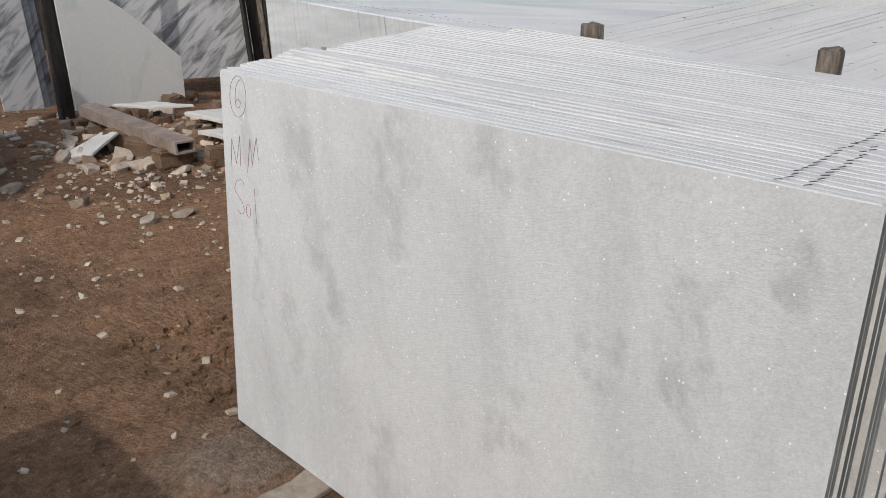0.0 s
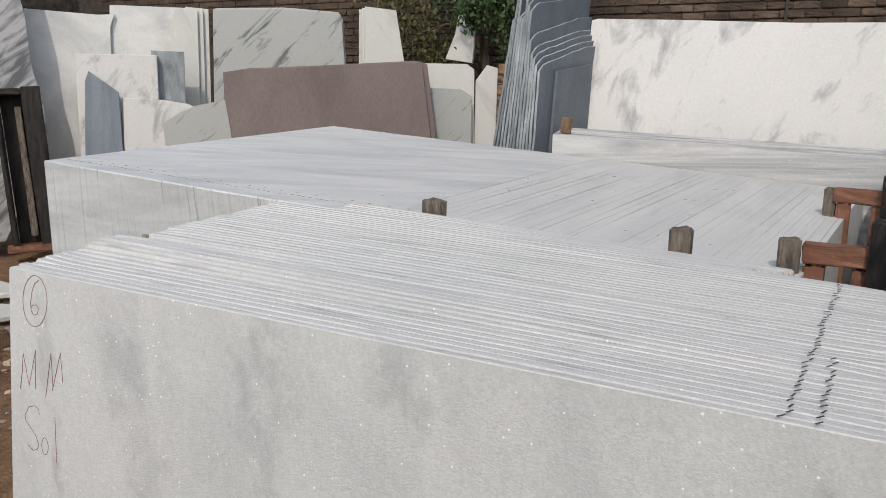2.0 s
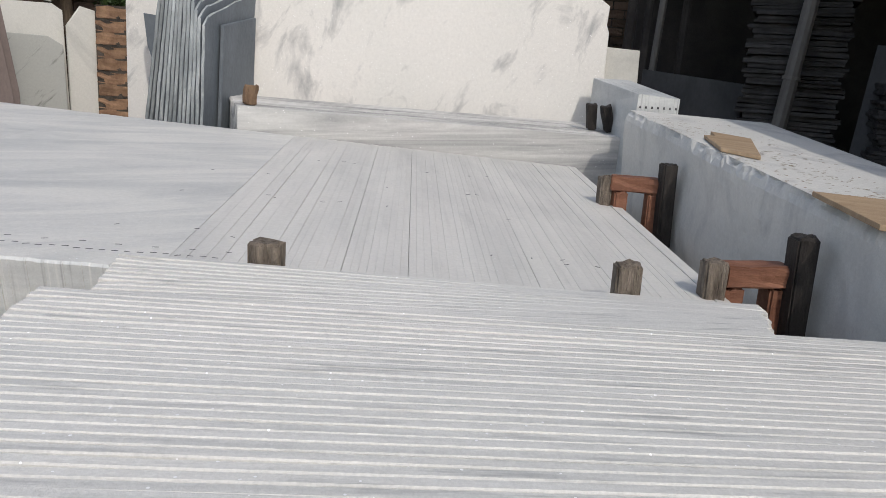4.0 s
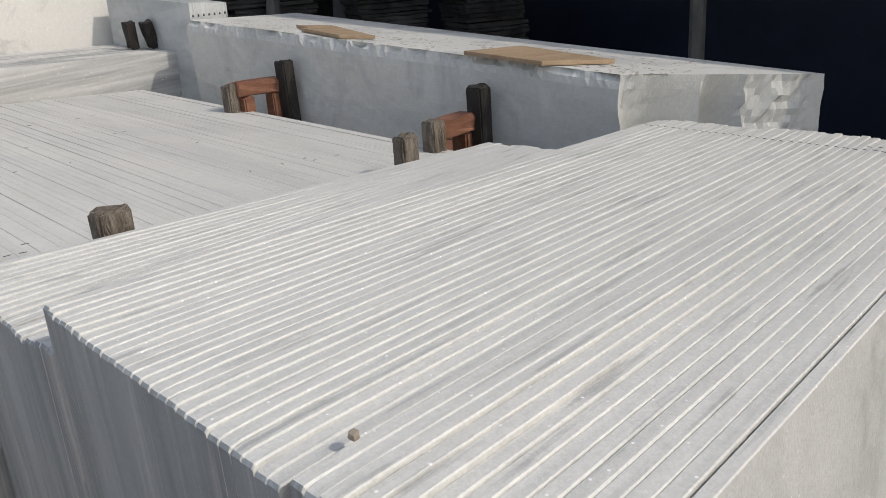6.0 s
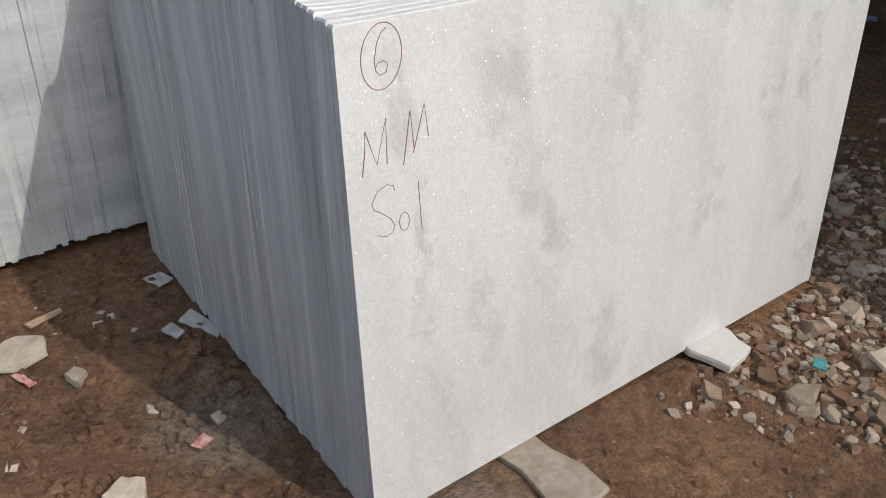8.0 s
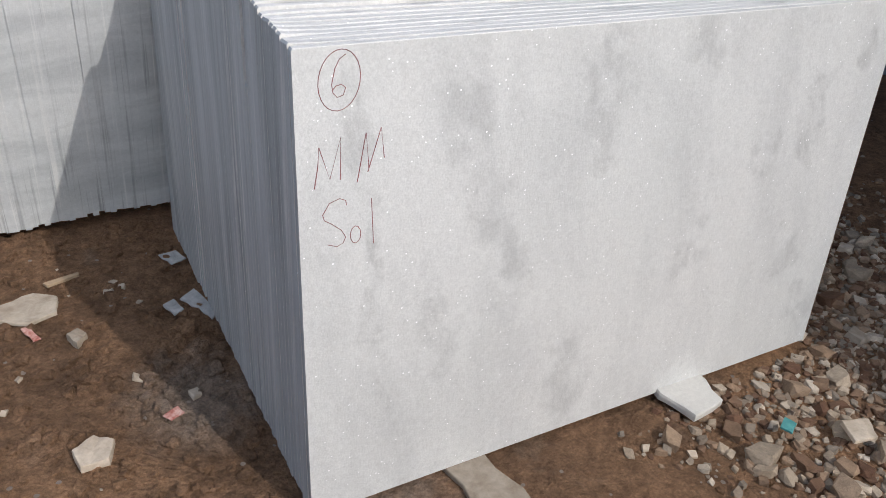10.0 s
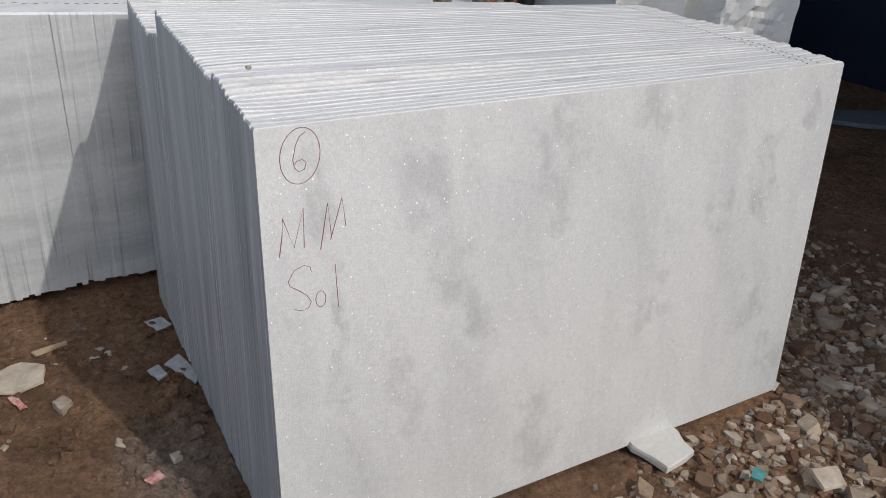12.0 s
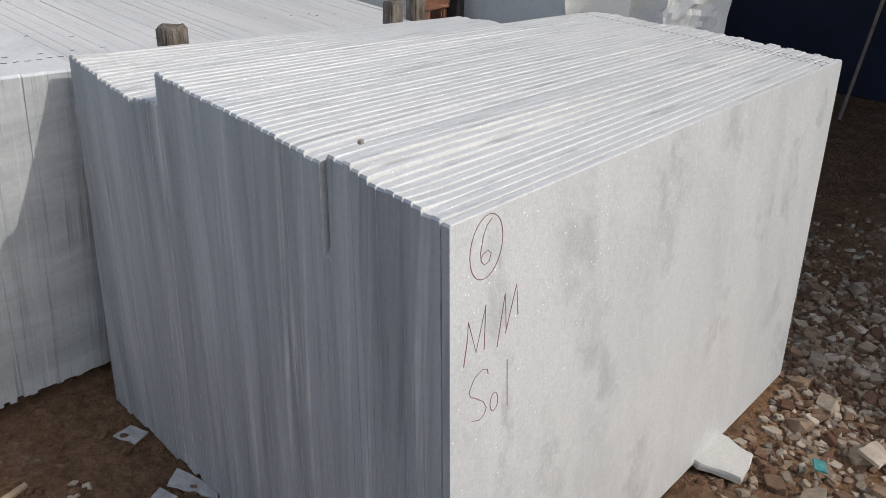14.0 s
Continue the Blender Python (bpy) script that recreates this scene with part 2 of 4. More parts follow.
WOOD_BOARD = plain("plywood", (0.34, 0.235, 0.145), (0.46, 0.34, 0.22), 5, 0.75, (1, 5, 1), 0.2)
STEEL = plain("rusty_channel_steel", (0.20, 0.15, 0.12), (0.34, 0.28, 0.24), 9, 0.7, bump=0.3)
BAMBOO = plain("grey_bamboo", (0.11, 0.105, 0.095), (0.22, 0.205, 0.185), 5, 0.6, (1, 1, 0.3), 0.2)
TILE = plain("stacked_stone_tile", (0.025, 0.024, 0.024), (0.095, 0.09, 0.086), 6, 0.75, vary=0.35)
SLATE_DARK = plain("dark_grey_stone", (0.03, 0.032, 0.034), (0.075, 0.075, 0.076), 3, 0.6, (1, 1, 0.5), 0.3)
TARP = plain("navy_tarpaulin", (0.010, 0.016, 0.035), (0.018, 0.026, 0.055), 2, 0.55, bump=0.2)
SHEET = plain("blue_roof_sheet", (0.03, 0.075, 0.17), (0.05, 0.11, 0.23), 2, 0.45, bump=0.1)
# near-black for the shed's shade; the wall joint and timbers use it too
SHED_DARK = plain("dark_shade_and_joint", (0.035, 0.032, 0.03), (0.07, 0.062, 0.056), 3, 0.85)
INK = plain("maroon_pen", (0.20, 0.10, 0.10), (0.34, 0.14, 0.14), 30, 0.6, bump=0.0)
INK_BLACK = plain("black_marker", (0.03, 0.03, 0.035), (0.09, 0.09, 0.10), 40, 0.6, bump=0.0)
BRICK = plain("old_brick", (0.055, 0.041, 0.032), (0.19, 0.128, 0.090), 2.2, 0.92, vary=0.45, bump=0.8, depth=0.012, fine=35)
BRICK_NEW = plain("orange_brick", (0.36, 0.165, 0.085), (0.48, 0.24, 0.14), 8, 0.9, vary=0.2, bump=0.5)
BRICK_PIER = plain("pier_brick", (0.15, 0.085, 0.052), (0.33, 0.205, 0.125), 10, 0.9, vary=0.3, bump=0.6)
EARTH_BRICK = plain("earth_brick", (0.12, 0.075, 0.048), (0.25, 0.165, 0.105), 9, 0.95, bump=0.8, depth=0.012)
MORTAR = plain("dark_mortar", (0.03, 0.026, 0.022), (0.10, 0.083, 0.068), 12, 0.95, bump=0.8, depth=0.015)
LEAF = plain("green_leaf", (0.022, 0.042, 0.014), (0.062, 0.10, 0.03), 5, 0.55, bump=0.1)
LEAF_DRY = plain("yellowing_leaf", (0.055, 0.065, 0.02), (0.14, 0.125, 0.045), 6, 0.6, bump=0.1)
BARK = plain("bark", (0.06, 0.045, 0.03), (0.14, 0.105, 0.075), 9, 0.9, (4, 4, 0.8), 0.7)
PAPER = plain("dirty_white_paper", (0.32, 0.32, 0.31), (0.55, 0.55, 0.54), 25, 0.6, bump=0.3)
TEAL = plain("teal_plastic", (0.06, 0.26, 0.26), (0.12, 0.36, 0.35), 30, 0.4, bump=0.1)
RED_WRAP = plain("red_wrapper", (0.42, 0.10, 0.07), (0.66, 0.46, 0.40), 60, 0.45, bump=0.2)


def soil():
    m, nt, b = shader("brown_soil", 0.95, 0, 0.2)
    p = position(nt)
    col = ramp(nt, cloud(nt, p, 1.1, 6, 0.6, 0.5), (0.30, (0.195, 0.117, 0.072)), (0.52, (0.345, 0.203, 0.117)), (0.74, (0.50, 0.29, 0.158)))
    pale = ramp(nt, cloud(nt, position(nt), 2.6, 5, 0.65, 0.8), (0.60, 0.0), (0.74, 0.5))
    col = mix(nt, pale, col, (0.33, 0.25, 0.185))
    lime = None
    for x, y, r in ((0.12, -0.16, 0.34), (-0.12, 0.42, 0.30)):
        g = nt.nodes.new("ShaderNodeNewGeometry")
        mp = nt.nodes.new("ShaderNodeMapping")
        mp.vector_type = "TEXTURE"
        mp.inputs["Location"].default_value = (x, y, 0)
        mp.inputs["Scale"].default_value = (r, r, r)
        nt.links.new(g.outputs["Position"], mp.inputs["Vector"])
        sp = nt.nodes.new("ShaderNodeTexGradient")
        sp.gradient_type = "SPHERICAL"
        nt.links.new(mp.outputs["Vector"], sp.inputs["Vector"])
        lime = sp.outputs["Fac"] if lime is None else sums(nt, "MAXIMUM", lime, sp.outputs["Fac"])
    spilt = ramp(nt, sums(nt, "MULTIPLY", lime, sums(nt, "MULTIPLY", cloud(nt, position(nt), 11, 5, 0.7), 1.9)), (0.25, 0.0), (0.7, 0.45))
    col = mix(nt, spilt, col, (0.40, 0.36, 0.31))
    col = mix(nt, 0.8, col, ramp(nt, cloud(nt, position(nt), 38, 4, 0.75), (0.25, 0.38), (0.72, 1.32)), "MULTIPLY")
    col = mix(nt, 0.75, col, ramp(nt, cloud(nt, position(nt), 9, 6, 0.7, 0.6), (0.32, 0.55), (0.66, 1.22)), "MULTIPLY")
    col = mix(nt, 0.6, col, ramp(nt, cloud(nt, position(nt), 130, 3, 0.75), (0.28, 0.5), (0.72, 1.35)), "MULTIPLY")
    d, c = cells(nt, position(nt), 48)
    sep = nt.nodes.new("ShaderNodeSeparateColor")
    nt.links.new(c, sep.inputs["Color"])
    grit = sums(nt, "MULTIPLY", sums(nt, "GREATER_THAN", sep.outputs["Green"], 0.975), sums(nt, "LESS_THAN", d, 0.30))
    col = mix(nt, grit, col, (0.36, 0.30, 0.25))
    put(nt, b.inputs["Base Color"], col)
    h = sums(nt, "ADD", sums(nt, "MULTIPLY", cloud(nt, position(nt), 7, 6, 0.65), 2.0), sums(nt, "ADD", cloud(nt, position(nt), 55, 5, 0.75), sums(nt, "MULTIPLY", grit, 0.7)))
    relief(nt, b, h, 1.0, 0.03)
    return m


SOIL = soil()


# ---- mesh helpers ----
def mesh_from(name, verts, faces, material):
    me = bpy.data.meshes.new(name)
    me.from_pydata([tuple(v) for v in verts], [], faces)
    bm = bmesh.new()
    bm.from_mesh(me)
    bmesh.ops.recalc_face_normals(bm, faces=bm.faces)
    bm.to_mesh(me)
    bm.free()
    me.materials.append(material)
    return me


def part(name, me, parent=None, label="", m=None):
    ob = new(name, me)
    if parent is not None:
        ob.parent = parent
    if m is not None:
        ob.matrix_basis = m
    if label:
        ob["label"] = label
    return ob


def empty(name, label, category, m=None, group="", kind=""):
    ob = new(name)
    ob.empty_display_size = 0.05
    if m is not None:
        ob.matrix_basis = m
    return tagged(ob, label, category, group, kind)


def prism(name, outline, thick, material, chamfer=0.002, shear=0.0, flank=1.0):
    """A slab: an outline in (u, z) thickened along +y, all edges chamfered; shear leans it back as it rises."""
    n = len(outline)
    cu = sum(p[0] for p in outline) / n
    cz = sum(p[1] for p in outline) / n
    verts, faces = [], []
    for y, ins in ((0, chamfer), (chamfer, 0), (thick - chamfer, 0), (thick, chamfer)):
        for u, z in outline:
            du = (-ins if u > cu else ins) * flank
            dz = -ins if z > cz else ins
            verts.append((u + du, y + shear * z, z + dz))
    for r in range(3):
        for i in range(n):
            j = (i + 1) % n
            faces.append((r * n + i, r * n + j, (r + 1) * n + j, (r + 1) * n + i))
    faces.append(tuple(range(n)))
    faces.append(tuple(range(4 * n - 1, 3 * n - 1, -1)))
    return mesh_from(name, verts, faces, material)


def bar(name, sx, sy, sz, material, bevel=0.004, wob=0.0, taper=1.0, seed=1):
    """A bevelled beam with its foot at z 0, slightly uneven."""
    rnd = random.Random(seed)
    bm = bmesh.new()
    bmesh.ops.create_cube(bm, size=1)
    for v in bm.verts:
        k = taper if v.co.z > 0 else 1.0
        v.co = Vector((v.co.x * sx * k, v.co.y * sy * k, (v.co.z + 0.5) * sz))
    if wob:
        bmesh.ops.subdivide_edges(bm, edges=bm.edges[:], cuts=2, use_grid_fill=True)
        for v in bm.verts:
            v.co += Vector([rnd.uniform(-wob, wob) for _ in range(3)])
    bmesh.ops.bevel(bm, geom=[e for e in bm.edges if e.calc_face_angle(0) > 0.6], offset=bevel, segments=2, affect="EDGES")
    me = bpy.data.meshes.new(name)
    bm.to_mesh(me)
    bm.free()
    me.materials.append(material)
    return me


def tube(name, pts, radius, material, sides=8, flat=1.0, taper=1.0):
    """A round rod along a line of points."""
    verts, faces = [], []
    pts = [Vector(p) for p in pts]
    for i, p in enumerate(pts):
        d = (pts[min(i + 1, len(pts) - 1)] - pts[max(i - 1, 0)]).normalized()
        a = d.cross(Vector((0.13, 0.9, 0.21))).normalized()
        b = d.cross(a)
        r = radius * (1 + (taper - 1) * i / max(1, len(pts) - 1))
        for k in range(sides):
            t = math.tau * k / sides
            verts.append(p + a * (r * math.cos(t)) + b * (r * flat * math.sin(t)))
    for i in range(len(pts) - 1):
        for k in range(sides):
            l = (k + 1) % sides
            faces.append((i * sides + k, i * sides + l, (i + 1) * sides + l, (i + 1) * sides + k))
    faces.append(tuple(range(sides)))
    faces.append(tuple(range(len(verts) - 1, len(verts) - 1 - sides, -1)))
    return mesh_from(name, verts, faces, material)


def stone_mesh(name, seed, material, flat=0.6, count=7):
    """A broken stone: the hull of a skewed box with knocked corners."""
    rnd = random.Random(seed)
    bm = bmesh.new()
    skew = rnd.uniform(-0.35, 0.35)
    wide = rnd.uniform(0.55, 0.9)
    for sx in (-1, 1):
        for sy in (-1, 1):
            for sz in (-1, 1):
                k = rnd.uniform(0.62, 1.0)
                bm.verts.new((sx * k * 0.85 + skew * sy, sy * wide * rnd.uniform(0.6, 1.0), sz * flat * rnd.uniform(0.7, 1.0)))
    for _ in range(count):
        v = Vector((rnd.gauss(0, 1), rnd.gauss(0, 1), rnd.gauss(0, 1))).normalized()
        bm.verts.new((v.x * 1.05, v.y * 0.95, v.z * flat * 1.1))
    res = bmesh.ops.convex_hull(bm, input=bm.verts)
    bmesh.ops.delete(bm, geom=[g for g in res["geom_interior"] if isinstance(g, bmesh.types.BMVert)], context="VERTS")
    me = bpy.data.meshes.new(name)
    bm.to_mesh(me)
    bm.free()
    me.materials.append(material)
    return me


def second_skin(me, material, test):
    """Gives the faces that pass the test a second material."""
    me.materials.append(material)
    slot = len(me.materials) - 1
    for p in me.polygons:
        if test(p.normal):
            p.material_index = slot


def lerp(table, x):
    for (a, va), (b, vb) in zip(table, table[1:]):
        if x <= b:
            return va + (vb - va) * max(0.0, (x - a) / (b - a))
    return table[-1][1]


# ---- ground ----
def ground_height(x, y):
    h = 0.012 * noise.noise((x * 1.7, y * 1.7, 0)) + 0.007 * noise.noise((x * 7, y * 7, 3)) + 0.004 * noise.noise((x * 19, y * 19, 5))
    pile = math.exp(-(((x + 3.4) / 1.1) ** 2 + ((y - 1.7) / 0.7) ** 2))
    return h - 0.008 + 0.07 * pile


def build_ground():
    xs = [-60, -25, -12, -8] + [-6 + 0.06 * i for i in range(80)] + [-1.2 + 0.025 * i for i in range(169)] + [3.2, 4, 6, 9, 25, 60]
    ys = [-60, -25, -10, -5] + [-3 + 0.06 * i for i in range(35)] + [-0.9 + 0.025 * i for i in range(97)] + [1.56 + 0.06 * i for i in range(34)] + [4.0, 5, 7, 12, 25, 60]
    verts = [(x, y, ground_height(x, y) if -6 < x < 3.1 and -3 < y < 3.7 else -0.008) for y in ys for x in xs]
    w = len(xs)
    faces = [(j * w + i, j * w + i + 1, (j + 1) * w + i + 1, (j + 1) * w + i) for j in range(len(ys) - 1) for i in range(w - 1)]
    me = mesh_from("ground", verts, faces, SOIL)
    for p in me.polygons:
        p.use_smooth = True
    tagged(new("ground", me), "reddish brown trodden soil of the stone yard", "ground", kind="structure")


build_ground()

PITCH = 0.0185
LEFT_TOP = [(0, 1.0), (0.12, 1.008), (0.2, 1.03), (0.25, 1.03), (0.262, 1.012), (0.33, 1.022), (0.45, 1.032), (0.65, 1.04), (0.765, 1.05),
            (0.772, 0.985), (0.875, 0.972), (1.15, 1.012)]
RIGHT_TOP = [(0, 1.0), (0.75, 1.006), (0.772, 1.0), (1.15, 0.95)]
RIGHT_END = [(0, 1.525), (0.17, 1.528), (0.18, 1.545), (0.765, 1.535), (0.772, 1.16), (1.15, 1.31)]


def ink_line(pts, r, parent, label, material=INK, name="handwriting"):
    part(name, tube(name, pts, r, material, 5, 0.6), parent, label)


def on_face(u, z):
    return (u, -0.0655 * (1 - z) - 0.0004, z)


def front_stack():
    """The stack of marked slabs; each slab leans back a little."""
    rnd = random.Random(4)
    top = empty("marble_slab_stack", "upright stack of white marble slabs with ragged sawn edges", "slab stack")
    count = 62
    slabs = []
    step_l = step_r = out = 0.0
    for i in range(count):
        y = i * PITCH
        if i % 4 == 3:
            step_l, step_r = rnd.uniform(-0.004, 0.004), rnd.uniform(-0.003, 0.003)
        zl = lerp(LEFT_TOP, y) + (step_l + rnd.uniform(-0.0022, 0.0022) if i else 0)
        zr = lerp(RIGHT_TOP, y) + (step_r + rnd.uniform(-0.002, 0.002) if i else 0)
        xr = lerp(RIGHT_END, y) + (rnd.uniform(-0.008, 0.006) if i else 0)
        if i % 6 == 2:
            out = rnd.uniform(-0.0012, 0.0012)
        xl = out + rnd.uniform(-0.0002, 0.0002) if i else 0.0
        if i == 41:
            xl += 0.003
        th = PITCH - rnd.choice((0.00005, 0.00005, 0.00005, 0.00005, 0.0001, 0.0001, 0.0001, 0.001))
        th -= 0.003 if i == 0 else 0.0
        zb = 0.014 + rnd.uniform(-0.004, 0.012) * (i > 0)
        a, b = lerp(LEFT_TOP, y), lerp(RIGHT_TOP, y)
        run = [(xr * f, a + (b - a) * f + rnd.uniform(-0.0009, 0.0009) * (i > 0)) for f in (0.93, 0.7, 0.45, 0.2, 0.05)]
        outline = [(xl - 0.001, zb), (xr + 0.014, zb), (xr, zr - 0.005), (xr - 0.006, zr)] + run + [(xl + 0.014, (a + zl) / 2), (xl + 0.003, zl), (xl, zl - 0.004)]
        if i == 14:
            outline[-2:] = [(xl + 0.014, zl), (xl + 0.014, zl - 0.15), (xl, zl - 0.165)]
        me = prism("slab", outline, th, MARBLE if i == 0 else MARBLE_EDGE, rnd.uniform(0.0012, 0.0021), 0.0, 0.03)
        second_skin(me, MARBLE_SHADED_FLANK, lambda n: abs(n.x) > 0.7)
        if i == 0:
            second_skin(me, MARBLE_EDGE, lambda n: n.z > 0.6)
        for v in me.vertices:
            v.co.y += y
            v.co.y += (v.co.z - 1) * (0.0655 - 0.13 * y)
        slabs.append(part("slab", me, top, "front slab with pen marks" if i == 0 else ""))
    # encircled number, letters and word in pen
    ring = [on_face(0.0785 + 0.0365 * math.sin(a) + 0.004 * math.cos(a), 0.9435 + 0.05 * math.cos(a)) for a in [math.tau * k / 26 for k in range(28)]]
    ink_line(ring, 0.0008, slabs[0], "pen-drawn ring")
    strokes = {
        "pen-written 6": ((0.09, 0.985), (0.079, 0.978), (0.071, 0.963), (0.065, 0.938), (0.067, 0.924), (0.074, 0.916), (0.085, 0.919), (0.089, 0.931), (0.082, 0.937), (0.072, 0.935), (0.066, 0.928)),
        "pen-written M": ((0.030, 0.762), (0.037, 0.800), (0.040, 0.835), (0.058, 0.775), (0.079, 0.848), (0.077, 0.772)),
        "pen-written second M": ((0.108, 0.762), (0.125, 0.850), (0.130, 0.785), (0.128, 0.778), (0.153, 0.856), (0.159, 0.800)),
        "pen-written S": ((0.088, 0.722), (0.086, 0.732), (0.075, 0.737), (0.056, 0.731), (0.043, 0.711), (0.046, 0.700), (0.058, 0.692), (0.077, 0.676), (0.085, 0.661), (0.080, 0.650), (0.068, 0.645), (0.051, 0.652)),
        "pen-written l": ((0.135, 0.727), (0.137, 0.68), (0.139, 0.637)),
    }
    for label, line in strokes.items():
        ink_line([on_face(u, z) for u, z in line], 0.0010 if " M" in label or "second" in label else 0.0008, slabs[0], label)
    o = [on_face(0.104 + 0.010 * math.sin(a), 0.662 + 0.017 * math.cos(a)) for a in [math.tau * k / 12 for k in range(13)]]
    ink_line(o, 0.0008, slabs[0], "pen-written o")
    # a grade mark on each slab edge
    dash = bar("edge_mark", 0.013, 0.0022, 0.0008, INK_BLACK, 0.0002)
    for i in range(0, 41):
        y = i * PITCH
        for k, x in enumerate((1.392 + 0.03 * y, 1.428)):
            if i > 13 and k == 1:
                continue
            z = lerp(LEFT_TOP, y) + (lerp(RIGHT_TOP, y) - lerp(LEFT_TOP, y)) * 0.9 + 0.0035
            part("edge_mark", dash, slabs[i], "", pose(x + rnd.uniform(-0.004, 0.004), y + 0.008, z, 0, 0, rnd.uniform(50, 75)))


front_stack()


def behind_stack():
    """The long stack behind, its slabs square to the first."""
    rnd = random.Random(9)
    top = empty("marble_slab_stack", "long stack of grey-white marble slabs with marked top edges", "slab stack")
    n = 164
    for i in range(n):
        x = -1.72 + i * PITCH
        f = (x + 1.72) / 3.03
        loose = x > 0.05
        zf = 0.963 - 0.04 * x + rnd.uniform(-0.0011, 0.0011) * loose
        zb = 1.035 - 0.062 * x + rnd.uniform(-0.0011, 0.0011) * loose
        yf = 1.212 + 0.05 * max(0, -x - 0.6) + rnd.uniform(-0.003, 0.003) * (1 if x > -0.9 else 0.4)
        yb = 3.345 + rnd.uniform(-0.01, 0.01)
        th = PITCH - (rnd.choice((0.00005, 0.00005, 0.0001, 0.0001, 0.0002, 0.0002, 0.0004, 0.0011)) if loose else 0.0)
        zbot = 0.03 + rnd.uniform(-0.006, 0.006)
        outline = [(yf + 0.185 * min(1.0, max(0.0, (x + 1.9) / 1.7)), zbot), (yb - 0.02, zbot), (yb, zb), ((yf + yb) / 2, (zf + zb) / 2 + rnd.uniform(-0.002, 0.002) * loose), (yf + 0.005, zf), (yf, zf - 0.006)]
        me = prism("slab", outline, th, MARBLE_LOOSE if loose else MARBLE_BEHIND, rnd.uniform(0.0002, 0.0008) if loose else 0.00001)
        # front faces get a darker, bluer skin than the tops, banded and saw-lined
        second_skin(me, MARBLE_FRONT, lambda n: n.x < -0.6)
        for v in me.vertices:
            u, t, z = v.co
            skew = 0.085 * max(0.0, f + t / 3.03 - 0.45)
            v.co = (x + t + skew * (u - 1.2) * 1.0 - 0.01 * z, u, z - (z > 0.5) * t * (0.04 + 0.022 * (u - 1.212) / 2.133))
        me.flip_normals()
        part("slab", me, top)
    dash = bar("edge_mark", 0.014, 0.003, 0.0008, INK_BLACK, 0.0002)
    for i in range(70):
        x = -1.66 + i * 0.0262
        y = 1.295 + 0.03 * max(0, -x - 0.6) + rnd.uniform(-0.006, 0.006)
        z = 0.966 - 0.04 * x + (y - 1.21) * 0.036 + 0.003
        part("edge_mark", dash, top, "", pose(x, y, z, 0, 0, rnd.uniform(-20, 25)))
        if i % 3 == 0:
            part("edge_mark", dash, top, "", pose(x + 0.02, y + 0.045, z + 0.002, 0, 0, rnd.uniform(-30, 30)))
    for i in range(26):
        x, y = rnd.uniform(-0.2, 1.1), rnd.choice((1.5, 1.95, 2.3, 2.7)) + rnd.uniform(-0.03, 0.03)
        z = 0.966 - 0.04 * x + (y - 1.21) * (0.036 - 0.0105 * x) + 0.003
        part("edge_mark", dash, top, "", pose(x, y, z, 0, 0, rnd.uniform(0, 180)))


behind_stack()


def ledge_stack():
    rnd = random.Random(12)
    top = empty("marble_slab_stack", "low stack of banded white marble slabs before a tall one", "slab stack")
    for i in range(33):
        y = 3.37 + i * PITCH
        zl, zr = 1.152 + 0.0006 * i + rnd.uniform(-0.003, 0.003), 1.102 + 0.0006 * i + rnd.uniform(-0.003, 0.003)
        xl, xr = -0.2 - 0.005 * i + rnd.uniform(-0.004, 0.004), 1.65 + rnd.uniform(-0.006, 0.006)
        outline = [(xl, 0.03), (xr - 0.02, 0.03), (xr, zr - 0.004), (xr - 0.005, zr), (xl + 0.005, zl), (xl, zl - 0.005)]
        me = prism("slab", outline, PITCH - rnd.choice((0.0004, 0.0008, 0.002)), MARBLE_LEDGE, 0.0012)
        me.transform(Matrix.Translation((0, y, 0)))
        part("slab", me, top)


ledge_stack()


def panel(name, label, p0, p1, outline, thick, material, lean=0.0, category="marble slab", group="", count=1, gap=0.004, step=(0, 0)):
    """A slab (or a few) standing on the plan line p0 to p1; outline in metres along that line and up."""
    ang = math.degrees(math.atan2(p1[1] - p0[1], p1[0] - p0[0]))
    base = pose(p0[0], p0[1], 0, 0, 0, ang)
    if count == 1:
        ob = new(name, prism(name, outline, thick, material, 0.003, lean))
        ob.matrix_basis = base
        return tagged(ob, label, category, group)
    top = empty(name, label, category, base, group)
    for k in range(count):
        line = [(u + step[0] * k, z + (step[1] * k if z > 0.3 else 0)) for u, z in outline]
        part("slab", prism("slab", line, thick, material, 0.003, lean), top, "", Matrix.Translation((0, k * (thick + gap), 0)))
    return top


# tall bright slab behind the ledge
panel("marble_slab", "tall bright white marble slab with grey clouds", (-0.36, 4.0), (1.72, 3.96),
      [(0.0, 0.02), (2.02, 0.02), (2.06, 1.2), (2.075, 1.62), (2.06, 1.66), (2.07, 1.765), (2.02, 1.80), (1.3, 1.815), (0.6, 1.85), (0.1, 1.87), (0.06, 1.86)], 0.02, MARBLE_BRIGHT, 0.12)
panel("marble_slab", "small pale marble slab beside the tall one", (1.60, 4.13), (1.93, 4.12), [(0, 0.02), (0.33, 0.02), (0.31, 1.535), (0.0, 1.55)], 0.02, MARBLE_IVORY, 0.03)

